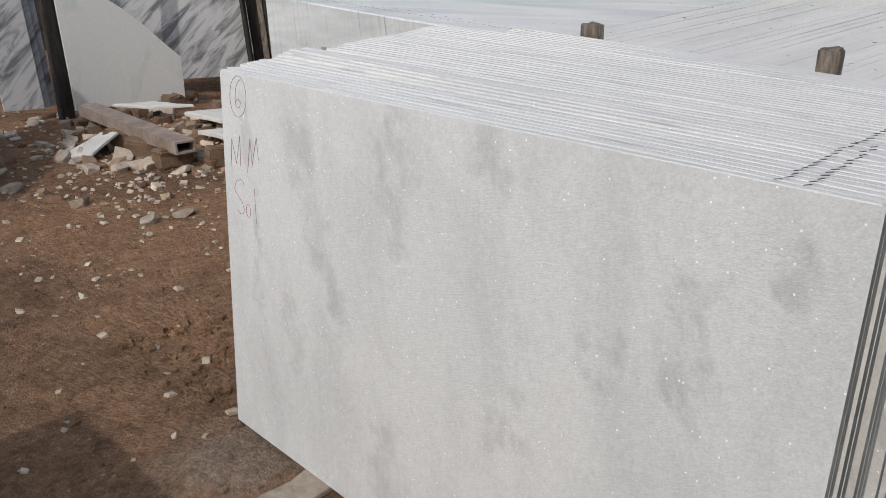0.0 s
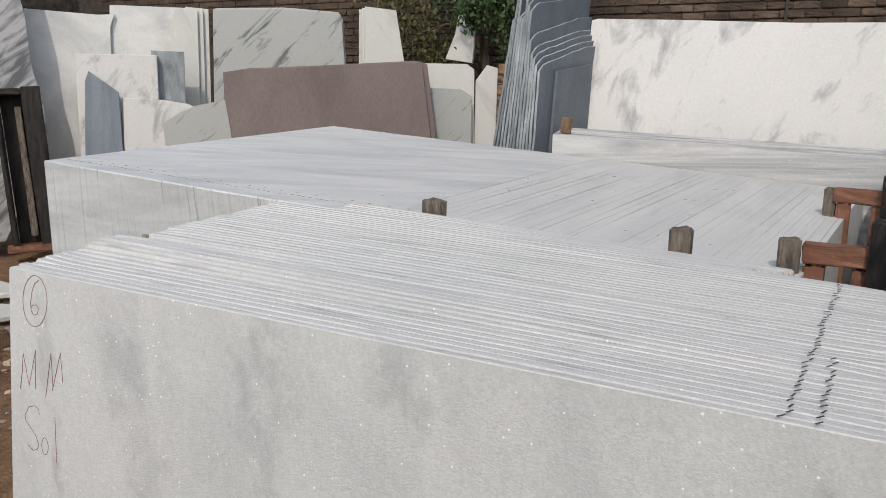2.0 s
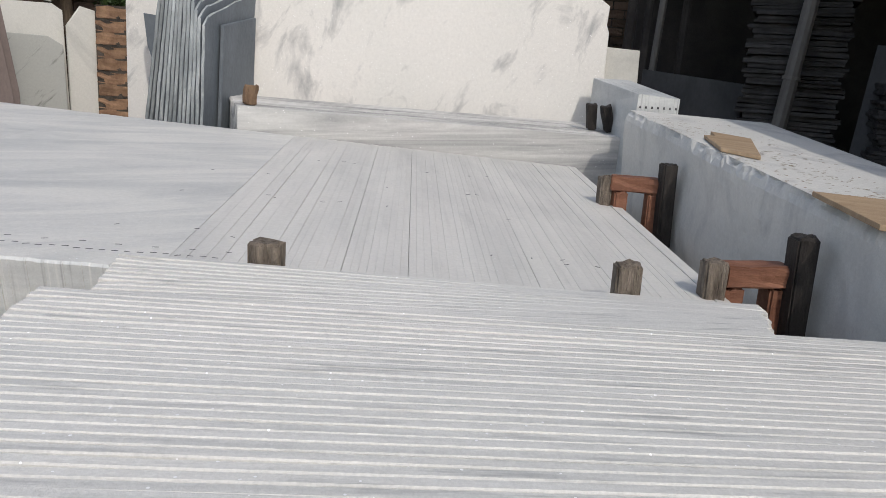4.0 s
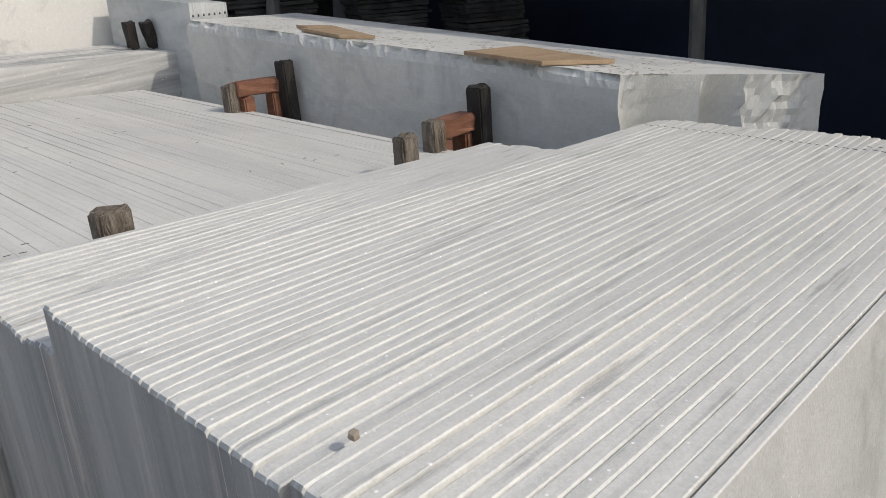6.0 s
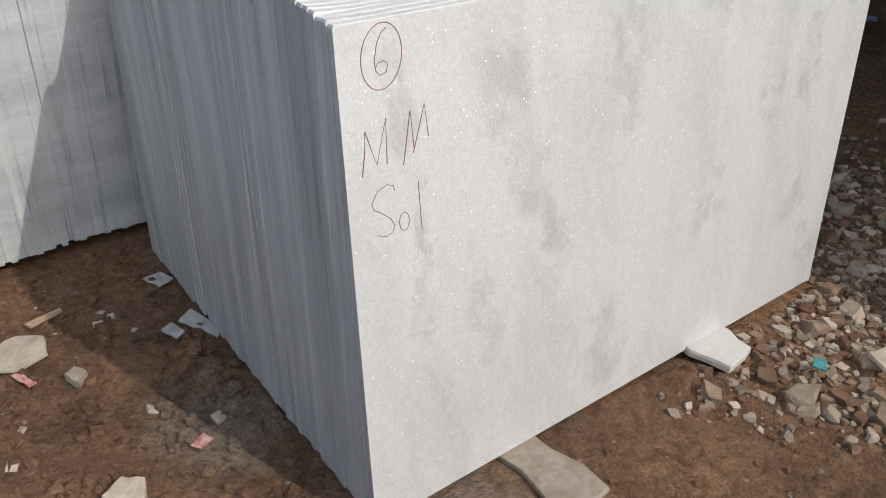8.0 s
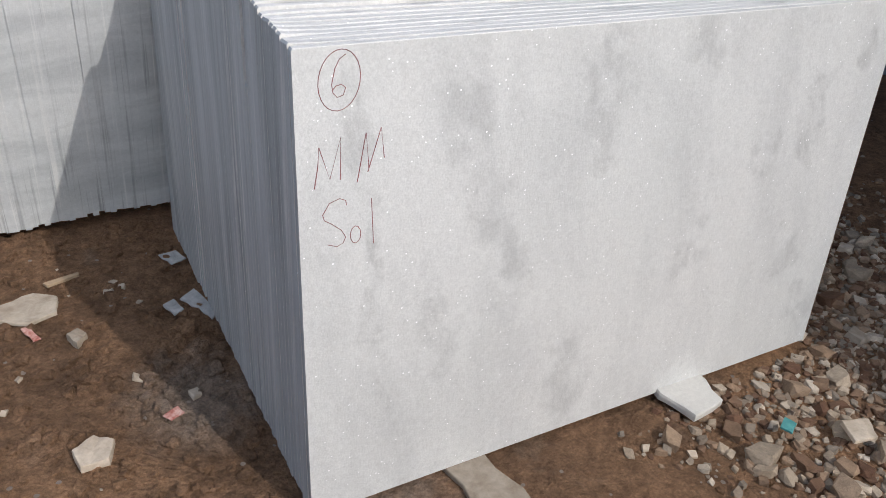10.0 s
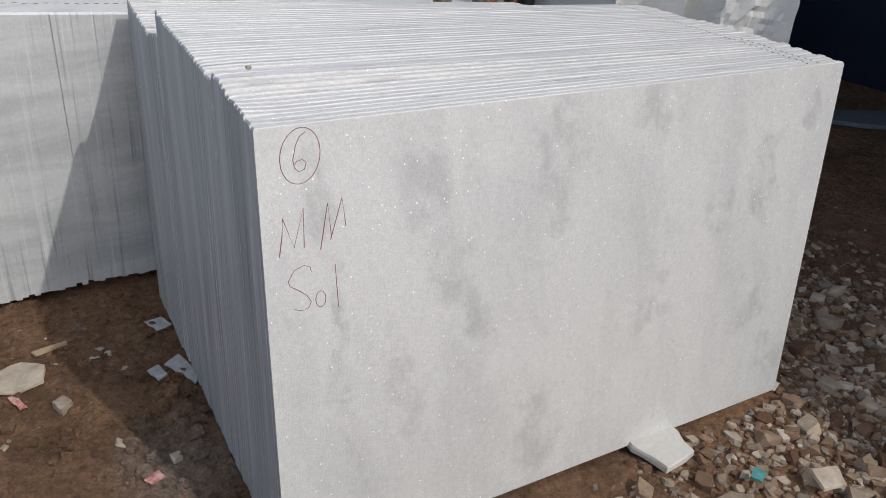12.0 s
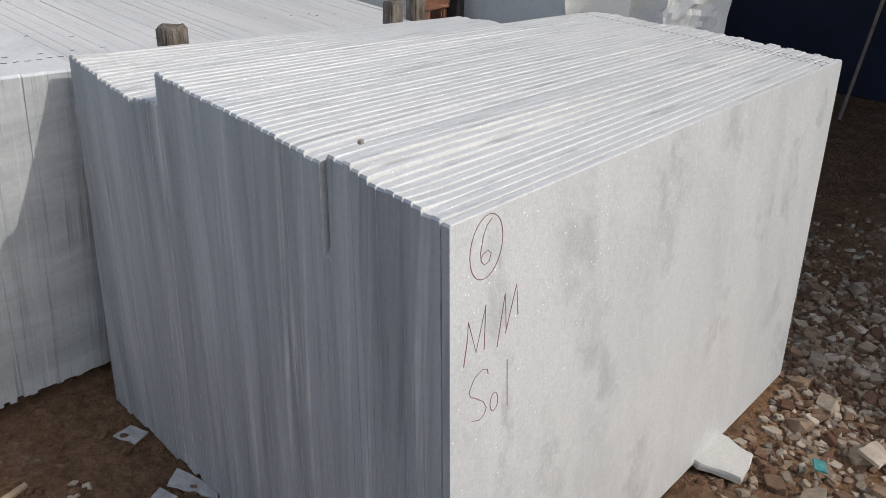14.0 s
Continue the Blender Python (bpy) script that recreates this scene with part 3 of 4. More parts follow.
# grey slabs leaning in shade
def grey_slabs():
    rnd = random.Random(3)
    base = pose(-0.80, 3.62, 0)
    top = empty("grey_slab_stack", "leaning stack of blue-grey stone slabs with cut corners", "slab stack", base)
    heights = (1.95, 2.15, 2.62, 1.97, 1.96, 2.07, 2.035, 2.0, 1.88, 1.805, 1.77, 1.735, 1.70)
    for k, h in enumerate(heights):
        lean = 0.13 * (1 - k / 16)
        d = 0.56 + rnd.uniform(-0.012, 0.012) + 0.006 * k
        fall = 0.08 if k < 8 else 0.13
        near = h - fall - 0.06
        chips = [(rnd.uniform(-0.004, 0.005), near - 0.08 - 0.09 * q - rnd.uniform(0.0, 0.03)) for q in range(16)]
        brow = [(0.08 + 0.065 * q, h - fall * (1 - q / 7) + rnd.uniform(-0.004, 0.004)) for q in range(7)][::-1]
        outline = [(0, 0.02), (d, 0.02), (d, h)] + brow + [(0.04, h - fall - 0.02 + rnd.uniform(-0.006, 0.006)), (0.0, near)] + chips
        me = prism("slab", outline, rnd.uniform(0.0145, 0.0170), SLATE, 0.003)
        second_skin(me, SLATE_EDGE, lambda n: abs(n.y) < 0.8)
        x0 = -0.03 + k * 0.0305 + rnd.uniform(-0.002, 0.002)
        for v in me.vertices:
            u, t, z = v.co
            v.co = (x0 + t + lean * z + 0.24 * u, u, z)
        me.flip_normals()
        part("slab", me, top)
    me = prism("slab", [(0.12, 0.5), (0.52, 0.5), (0.52, 1.58), (0.14, 1.52)], 0.02, SLATE, 0.003)
    for v in me.vertices:
        u, t, z = v.co
        v.co = (0.366 + t + 0.03 * z + 0.24 * u, u, z)
    me.flip_normals()
    part("offcut", me, top, "small grey offcut on the outer face")


grey_slabs()
tagged(new("wood_block", bar("wood_block", 0.06, 0.05, 0.09, WOOD_BROWN, 0.008, 0.004)), "short brown wooden chock on the slab ledge", "wood block").matrix_basis = pose(-0.16, 3.47, 1.155, 0, 8, 20)


def post(label, x, y, top, sx, sy, material, seed, tilt=0.0, name="wooden_post", group="chocks"):
    ob = new(name, bar(name, sx, sy, top, material, 0.005, 0.0025, 1.04, seed))
    ob.matrix_basis = pose(x, y, 0.0, 0, tilt, 0)
    return tagged(ob, label, "post", group)


post("weathered grey wooden post wedged between slab stacks", 0.272, 1.183, 1.035, 0.064, 0.042, WOOD_OLD, 5)
post("cracked grey wooden post with a split top", 1.02, 1.183, 1.022, 0.052, 0.042, WOOD_OLD, 6)


def trestle(label, x0, x1, y, z, skew, seed):
    """A red-brown timber frame that props a stack off the block."""
    top = empty("timber_trestle", label, "trestle", pose(0, 0, 0), "timber trestles")
    w = x1 - x0
    part("beam", bar("beam", w, 0.075, 0.055, WOOD_RED, 0.004, 0.003, 1.0, seed), top, "", pose((x0 + x1) / 2, y, z - 0.055, 0, 0, skew))
    part("leg", bar("leg", 0.05, 0.06, z - 0.055, WOOD_RED, 0.006, 0.003, 1.0, seed + 1), top, "", pose(x0 + 0.03, y, 0))
    part("leg", bar("leg", 0.05, 0.06, z - 0.055, WOOD_RED, 0.006, 0.003, 1.0, seed + 2), top, "", pose(x1 - 0.03, y + w * math.sin(radians(skew)) * 0.5, 0))
    return top


trestle("red-brown timber trestle between slab stack and marble block", 1.30, 1.475, 1.37, 0.99, 4, 11)
trestle("red-brown timber trestle further along the marble block", 1.32, 1.50, 2.40, 1.045, -12, 21)
post("blackened wooden wedge against the hewn block", 1.495, 1.34, 1.065, 0.05, 0.055, WOOD_DARK, 31, -1.0)
post("blackened wooden wedge against the hewn block", 1.515, 2.33, 1.107, 0.05, 0.055, WOOD_DARK, 32, -1.0)
post("grey wooden chock beside the trestle", 1.27, 1.33, 1.0, 0.05, 0.05, WOOD_OLD, 33)
post("grey wooden chock beside the trestle", 1.30, 2.42, 1.04, 0.04, 0.05, WOOD_OLD, 34)
for k, (x, y, tilt) in enumerate(((1.535, 3.62, -6), (1.61, 3.56, -14))):
    ob = tagged(new("wooden_wedge", bar("wooden_wedge", 0.045, 0.05, 0.13, WOOD_DARK, 0.004, 0.003, 1.1, 40 + k)), "black wooden wedge standing on the slab ledge", "wedge", "wedges")
    ob.matrix_basis = pose(x, y, 1.118, 6, tilt, 0)


def box_stack():
    rnd = random.Random(8)
    top = empty("marble_slab_stack", "short stack of white slabs with black grade marks", "slab stack")
    for k in range(7):
        x = 1.63 + k * 0.028
        me = prism("slab", [(3.2, 0.02), (3.98, 0.02), (4.0, 1.37), (3.2, 1.318 - 0.002 * k)], 0.0277, MARBLE_FRONT, 0.001)
        for v in me.vertices:
            u, t, z = v.co
            v.co = (x + t - 0.02 * (u - 3.2) + 0.04 * (z - 1.3), u, z)
        me.flip_normals()
        part("slab", me, top)
        part("edge_mark", bar("edge_mark", 0.010, 0.003, 0.011, INK_BLACK, 0.0005, 0.0, 0.5), top, "black grade mark", pose(x + 0.012, 3.198, 1.255))


box_stack()


def rough_block():
    """The hewn block: sawn top, ragged left arris, chiselled end."""
    def top_z(x, y):
        return 1.05 + 0.064 * y - 0.06 * (x - 1.55)
    bm = bmesh.new()
    nx, ny, nz = 48, 170, 56
    grid = {}

    def plan(a, b):
        fl, fr, bl, br = Vector((1.535, 0.90)), Vector((2.03, 0.55)), Vector((1.56, 3.12)), Vector((2.30, 3.3))
        p = (fl * (1 - a) + fr * a) * (1 - b) + (bl * (1 - a) + br * a) * b
        return p
    for i in range(nx + 1):
        for j in range(ny + 1):
            for k in range(nz + 1):
                if i in (0, nx) or j in (0, ny) or k in (0, nz):
                    p = plan(i / nx, j / ny)
                    z = top_z(p.x, p.y) * k / nz
                    rag = 0.0
                    q = Vector((p.x, p.y, z))
                    if j == 0:
                        f, drop = i / nx, 1.0 - k / nz
                        rag = 0.006 * noise.noise(q * 13) + 0.003 * noise.noise(q * 40)
                        if f < 0.40:
                            rag += 0.07 * math.sin(math.pi * f / 0.40) ** 0.7 * min(1.0, 0.2 + 5 * drop)
                        elif f < 0.60:
                            rag += 0.10 * math.sin(math.pi * (f - 0.40) / 0.20) ** 0.6 * min(1.0, 8 * drop * (1.3 - f))
                        elif f < 0.92:
                            rag += 0.015 * noise.noise(Vector((q.x * 34, 1, q.z * 26))) + 0.009 * noise.noise(Vector((q.x * 70, 2, q.z * 60)))
                        q.y += rag
                    if i == 0:
                        q.x += 0.012 * noise.noise(q * 4) + 0.004 * noise.noise(q * 25)
                        if k >= nz - 1:
                            q.x += 0.006 + 0.06 * abs(noise.noise(Vector((0, q.y * 7, 1)))) * (k == nz) + 0.014 * noise.noise(Vector((0, q.y * 40, 7)))
                            q.z -= 0.03 * (k == nz) * abs(noise.noise(Vector((0, q.y * 11, 4))))
                    grid[i, j, k] = bm.verts.new(q)
    def quad(*keys):
        bm.faces.new([grid[k] for k in keys])
    for i in range(nx):
        for j in range(ny):
            quad((i, j, nz), (i + 1, j, nz), (i + 1, j + 1, nz), (i, j + 1, nz))
    for j in range(ny):
        for k in range(nz):
            quad((0, j, k), (0, j, k + 1), (0, j + 1, k + 1), (0, j + 1, k))
            quad((nx, j, k), (nx, j + 1, k), (nx, j + 1, k + 1), (nx, j, k + 1))
    for i in range(nx):
        for k in range(nz):
            quad((i, 0, k), (i + 1, 0, k), (i + 1, 0, k + 1), (i, 0, k + 1))
            quad((i, ny, k), (i, ny, k + 1), (i + 1, ny, k + 1), (i + 1, ny, k))
    bmesh.ops.recalc_face_normals(bm, faces=bm.faces)
    me = bpy.data.meshes.new("marble_block")
    bm.to_mesh(me)
    bm.free()
    me.materials.append(MARBLE_BLOCK)
    tagged(new("marble_block", me), "large hewn white marble block with chiselled end", "marble block")


rough_block()


def flat_piece(name, label, pts, z, thick, material, category, slope=(0, 0), parent=None):
    """A flat piece lying on something: its plan outline thickened."""
    rnd = random.Random(len(label) + len(pts))
    rag = 0.0 if material is WOOD_BOARD else 0.045
    line = []
    for (ax, ay), (bx, by) in zip(pts, pts[1:] + pts[:1]):
        L = math.hypot(bx - ax, by - ay)
        for f in (0.0, 0.33, 0.67):
            j = rag * L * (1 if f else 0.3)
            line.append((ax + (bx - ax) * f + rnd.uniform(-j, j), ay + (by - ay) * f + rnd.uniform(-j, j)))
    n = len(line)
    cx, cy = sum(p[0] for p in line) / n, sum(p[1] for p in line) / n
    verts = []
    for h, k in ((0, 1.0), (thick * 0.75, 1.0), (thick, 0.96 if rag else 0.995)):
        for x, y in line:
            lift = rnd.uniform(-0.12, 0.12) * thick if rag and h else 0
            verts.append((cx + (x - cx) * k, cy + (y - cy) * k, z + slope[0] * (x - pts[0][0]) + slope[1] * (y - pts[0][1]) + h + lift))
    verts.append((cx, cy, z + slope[0] * (cx - pts[0][0]) + slope[1] * (cy - pts[0][1]) + thick))
    faces = [tuple(range(n))] + [(2 * n + i, 2 * n + (i + 1) % n, 3 * n) for i in range(n)]
    for r in (0, n):
        faces += [(r + i, r + (i + 1) % n, r + n + (i + 1) % n, r + n + i) for i in range(n)]
    return tagged(new(name, mesh_from(name, verts, faces, material)), label, category)


def block_flakes():
    rnd = random.Random(55)
    verts, faces = [], []
    for _ in range(700):
        y = rnd.uniform(0.8, 3.0)
        x = 1.56 + abs(rnd.gauss(0, 0.22))
        if x > 2.0:
            continue
        s, k = rnd.uniform(0.002, 0.006), len(verts)
        z = 1.05 + 0.064 * y - 0.06 * (x - 1.55)
        a = rnd.uniform(0, 6.28)
        for q in range(4):
            verts.append((x + s * math.cos(a + q * 1.57) * (1 + (q % 2)), y + s * math.sin(a + q * 1.57) * (1 + (q % 2)), z + 0.001))
        verts.append((x, y, z + s * 0.3))
        faces += [(k, k + 1, k + 4), (k + 1, k + 2, k + 4), (k + 2, k + 3, k + 4), (k + 3, k, k + 4)]
    tagged(new("stone_flakes", mesh_from("stone_flakes", verts, faces, CHIP)), "grey stone flakes on the hewn block's top", "stone flakes", kind="stuff")


block_flakes()
flat_piece("plywood_offcut", "tan plywood offcut lying on the hewn block", [(1.56, 2.06), (1.65, 1.97), (1.82, 2.42), (1.70, 2.50), (1.67, 2.38), (1.62, 2.36)], 1.184, 0.012, WOOD_BOARD, "board", (-0.06, 0.064))
flat_piece("plywood_board", "tan plywood board lying on the hewn block", [(1.515, 1.13), (1.73, 1.03), (1.82, 1.44), (1.535, 1.44)], 1.127, 0.012, WOOD_BOARD, "board", (-0.06, 0.064))


# ---- the row of slabs along the far side ----
panel("marble_slab", "ivory marble slab with a broken curved corner", (-4.35, 1.15), (-4.22, 2.05), [(0.06, 0.09), (0.9, 0.09), (0.91, 0.41), (0.80, 0.52), (0.65, 0.68), (0.52, 0.8), (0.38, 0.9), (0.18, 1.03), (0.05, 1.12)], 0.022, MARBLE_IVORY, 0.02)
panel("marble_slab_group", "dark streaked marble slabs leaning in shade", (-4.66, 0.79), (-4.59, 1.28), [(0.02, 0.1), (0.30, 0.09), (0.27, 1.9), (0.0, 1.9)], 0.03, MARBLE_VEINED, 0.05, "slab stack", "", 3, 0.01, (0.05, 0.02))
panel("marble_slab", "pale marble slab standing at the end of the row", (-6.0, 0.55), (-6.0, 1.5), [(0.0, 0.1), (0.75, 0.12), (0.83, 1.5), (0.0, 1.6)], 0.03, MARBLE_IVORY, 0.05)
panel("marble_slab", "big dark-veined grey marble slab with a broken edge", (-5.05, 1.78), (-4.5, 3.0), [(0.1, 0.14), (1.15, 0.13), (1.36, 0.55), (1.52, 0.98), (1.5, 1.22), (1.44, 1.5), (1.42, 1.9), (1.3, 2.5), (0.1, 2.6)], 0.03, MARBLE_VEINED, 0.05)
panel("marble_slab", "dark-veined grey slab behind the other", (-5.15, 1.85), (-4.6, 3.05), [(0.1, 0.14), (1.3, 0.13), (1.56, 0.5), (1.5, 0.75), (1.1, 0.9), (0.1, 2.3)], 0.03, MARBLE_VEINED, 0.05)


def jamb():
    """An open box section of blackened timber, leaning on the slabs."""
    top = empty("door_jamb", "blackened hollow timber jamb leaning on veined slab", "door jamb", pose(-4.38, 2.79, 0.13, 0, -3.5, 54))
    part("side", bar("side", 0.035, 0.16, 1.2, WOOD_DARK, 0.006, 0.003, 1, 51), top, "", pose(0.0, 0.0, 0))
    part("side", bar("side", 0.13, 0.17, 1.21, WOOD_DARK, 0.006, 0.003, 1, 52), top, "", pose(0.245, 0.0, 0))
    part("batten", bar("batten", 0.045, 0.05, 1.0, WOOD_OLD, 0.004, 0.003, 1, 53), top, "bare wood batten", pose(0.14, 0.03, 0.06))
    part("head", bar("head", 0.15, 0.16, 0.05, WOOD_DARK, 0.006, 0.002, 1, 54), top, "", pose(0.1, 0.0, 1.15))
    part("back", bar("back", 0.15, 0.02, 1.15, WOOD_DARK, 0.004, 0.002, 1, 55), top, "", pose(0.1, 0.07, 0))
    part("foot", bar("foot", 0.42, 0.12, 0.05, WOOD_RED, 0.006, 0.003, 1, 56), top, "brown timber foot", pose(0.15, -0.04, -0.05))


jamb()
# dark strip filling the gap between the streaked slabs and the ivory one
post("dark upright strip in the gap between leaning slabs", -4.52, 1.2, 2.1, 0.07, 0.10, WOOD_DARK, 91, 1.5, "timber_post", "leaning timbers")
panel("marble_slab", "tall pale grey marble slab behind the row", (-4.5, 3.6), (-3.6, 4.6), [(-0.45, 0.05), (0.2, 0.05), (0.2, 1.86), (0.24, 1.97), (0.1, 1.96), (-0.45, 1.98)], 0.025, MARBLE_BEHIND, 0.02)
panel("marble_slab", "tall pale grey marble slab behind the white block", (-4.53, 3.63), (-3.63, 4.63), [(0.1, 0.05), (0.82, 0.05), (0.82, 2.06), (0.2, 2.05)], 0.025, MARBLE_BEHIND, 0.02)
panel("marble_block", "squared bright white marble block", (-4.0, 3.3), (-3.4, 4.0), [(-0.14, 0.05), (0.46, 0.05), (0.46, 1.62), (-0.14, 1.61)], 0.35, MARBLE_BRIGHT, 0.0, "marble block")
# grey panel in place of the white block's side face, which is in shade
panel("stone_slab", "grey panel added as the white block's shaded side", (-4.06, 3.36), (-3.46, 4.06), [(0.41, 0.05), (0.665, 0.05), (0.665, 1.66), (0.41, 1.66)], 0.03, SLATE_EDGE, 0.0)
panel("marble_slab", "short ivory slab before the white block", (-3.95, 3.25), (-3.35, 3.95), [(0.16, 0.05), (0.74, 0.05), (0.75, 1.2), (0.7, 1.24), (0.5, 1.27), (0.2, 1.28)], 0.03, MARBLE_BRIGHT, 0.01)
# five-sided slab set on the block; its blue tone stands for shade
panel("stone_slab", "five-sided slab on the white block, coloured blue for shade", (-3.93, 3.22), (-3.33, 3.92), [(-0.12, 0.1), (0.19, 0.1), (0.19, 0.86), (0.18, 1.32), (-0.03, 1.48), (-0.06, 1.4)], 0.025, SHADE_BLUE, 0.02)
panel("marble_slab", "rounded brown-white marble offcut", (-3.5, 3.6), (-3.1, 4.0), [(-0.04, 0.3), (0.46, 0.3), (0.45, 1.02), (0.41, 1.28), (0.21, 1.24), (0.06, 1.18), (-0.08, 1.09), (-0.06, 0.9)], 0.03, MARBLE_GREEN, 0.02)
panel("sandstone_slab_pair", "two maroon sandstone slabs standing together", (-3.2, 3.9), (-2.0, 4.95), [(0.0, 0.1), (1.70, 0.1), (1.68, 1.04), (1.6, 1.61), (1.5, 1.635), (0.7, 1.57), (0.12, 1.53), (-0.03, 1.5)], 0.03, MAROON, 0.03, "sandstone slab", "", 2, 0.006, (0.05, 0.01))
panel("marble_slab_group", "tall greenish white marble slabs with dark veins", (-3.6, 4.3), (-2.6, 5.3), [(-0.12, 0.1), (1.08, 0.1), (1.05, 1.6), (1.02, 2.0), (0.98, 2.06), (0.5, 2.075), (-0.09, 2.04)], 0.025, MARBLE_GREEN, 0.03, "slab stack", "", 3, 0.012, (0.012, 0.01))
panel("marble_slab_group", "narrow marble offcuts beside the tall slabs", (-3.62, 4.24), (-2.6, 5.26), [(-0.36, 0.1), (-0.16, 0.1), (-0.16, 2.02), (-0.35, 2.03)], 0.02, MARBLE_IVORY, 0.03, "slab stack", "", 3, 0.016, (0.045, 0.012))
panel("marble_slab_group", "narrow pale slabs behind the maroon ones", (-3.5, 4.4), (-2.5, 5.4), [(1.08, 0.1), (1.48, 0.1), (1.47, 1.64), (1.39, 2.12), (1.10, 2.14)], 0.02, MARBLE_IVORY, 0.05, "slab stack", "", 3, 0.015, (-0.02, -0.01))
panel("marble_slab", "small white slab between the tall groups", (-3.4, 4.5), (-2.4, 5.5), [(0.95, 0.1), (1.22, 0.1), (1.2, 1.9), (1.0, 1.9)], 0.02, MARBLE_BRIGHT, 0.05)
panel("marble_slab", "white marble slab beside the maroon slabs", (-2.1, 5.35), (-1.2, 6.05), [(-0.1, 0.1), (0.39, 0.1), (0.36, 1.6), (0.29, 1.645), (-0.1, 1.64)], 0.025, MARBLE_IVORY, 0.03)
panel("marble_slab", "short grey marble slab with a dark vein", (-2.1, 5.22), (-1.2, 5.92), [(-0.1, 0.1), (0.42, 0.1), (0.40, 1.36), (0.3, 1.42), (-0.08, 1.43)], 0.05, MARBLE_GREEN, 0.02)
panel("marble_slab", "white marble offcut before the brick pier", (-2.1, 5.3), (-1.2, 6.0), [(0.40, 0.1), (0.66, 0.1), (0.64, 1.3), (0.66, 1.6), (0.5, 1.64), (0.40, 1.5)], 0.025, MARBLE_IVORY, 0.03)
panel("marble_slab", "bright white slab behind the grey stack", (-1.13, 4.7), (-0.51, 4.7), [(0.0, 0.1), (0.62, 0.1), (0.62, 1.75), (0.0, 1.75)], 0.025, MARBLE_BRIGHT, 0.03)
panel("rough_slab", "rough grey riven slab behind the grey stack", (-0.95, 4.45), (-0.5, 4.45), [(0.05, 0.1), (0.3, 0.1), (0.3, 1.55), (0.0, 1.58), (0.02, 1.4), (0.1, 1.15)], 0.05, SLATE, 0.03)


# ---- ground litter ----
STONES = [stone_mesh("stone", 100 + k, RUBBLE, 0.55 + 0.05 * (k % 4)) for k in range(8)]
CHIPS = [stone_mesh("chip", 200 + k, CHIP, 0.28 + 0.06 * (k % 4), 4) for k in range(8)]


def lay(me, x, y, s, rnd, parent, name, sink=0.3):
    z = ground_height(x, y) + s * 0.3 * (1 - sink)
    ob = part(name, me, parent, "", pose(x, y, z, rnd.uniform(-20, 20), rnd.uniform(-20, 20), rnd.uniform(0, 360)) @ Matrix.Scale(s, 4))
    return ob


def rubble():
    rnd = random.Random(21)
    pile = empty("rubble_heap", "heap of broken brown and white stones by the slab stack", "rubble")
    placed = 0
    while placed < 295:
        x, y = rnd.uniform(0.75, 2.35), rnd.uniform(-0.75, 0.6)
        if y > -0.09 and x < 1.55 or y > 0.6 - 0.35 * (x - 1.6) and x > 1.9 or x + 0.75 * y < 0.72:
            continue
        s = rnd.choice((0.013, 0.016, 0.019, 0.023, 0.028, 0.036)) * rnd.uniform(0.8, 1.2)
        chip = rnd.random() < 0.14
        lay(rnd.choice(CHIPS if chip else STONES), x, y, s, rnd, pile, "chip" if chip else "stone", 0.1)
        placed += 1
    heap = empty("rubble_heap", "heap of white marble chips and bricks under the slabs", "rubble")
    placed = 0
    while placed < 290:
        x, y = rnd.gauss(-3.25, 0.8), rnd.gauss(1.3, 0.45)
        if x > -1.75 and y > 1.15 or y > 2.4 or y < 0.2:
            continue
        s = rnd.choice((0.018, 0.025, 0.035, 0.05, 0.06)) * rnd.uniform(0.8, 1.3)
        chip = rnd.random() < 0.62
        lay(rnd.choice(CHIPS if chip else STONES), x, y, s, rnd, heap, "chip" if chip else "stone")
        placed += 1


rubble()


def scatter_stuff(name, label, meshes, spots, seed):
    rnd = random.Random(seed)
    verts, faces = [], []
    for x, y, s in spots:
        me = rnd.choice(meshes)
        m = pose(x, y, ground_height(x, y) + s * 0.15, rnd.uniform(-25, 25), rnd.uniform(-25, 25), rnd.uniform(0, 360)) @ Matrix.Scale(s, 4)
        k = len(verts)
        verts += [tuple(m @ v.co) for v in me.vertices]
        faces += [tuple(i + k for i in p.vertices) for p in me.polygons]
    ob = new(name, mesh_from(name, verts, faces, meshes[0].materials[0]))
    tagged(ob, label, "rubble", kind="stuff")


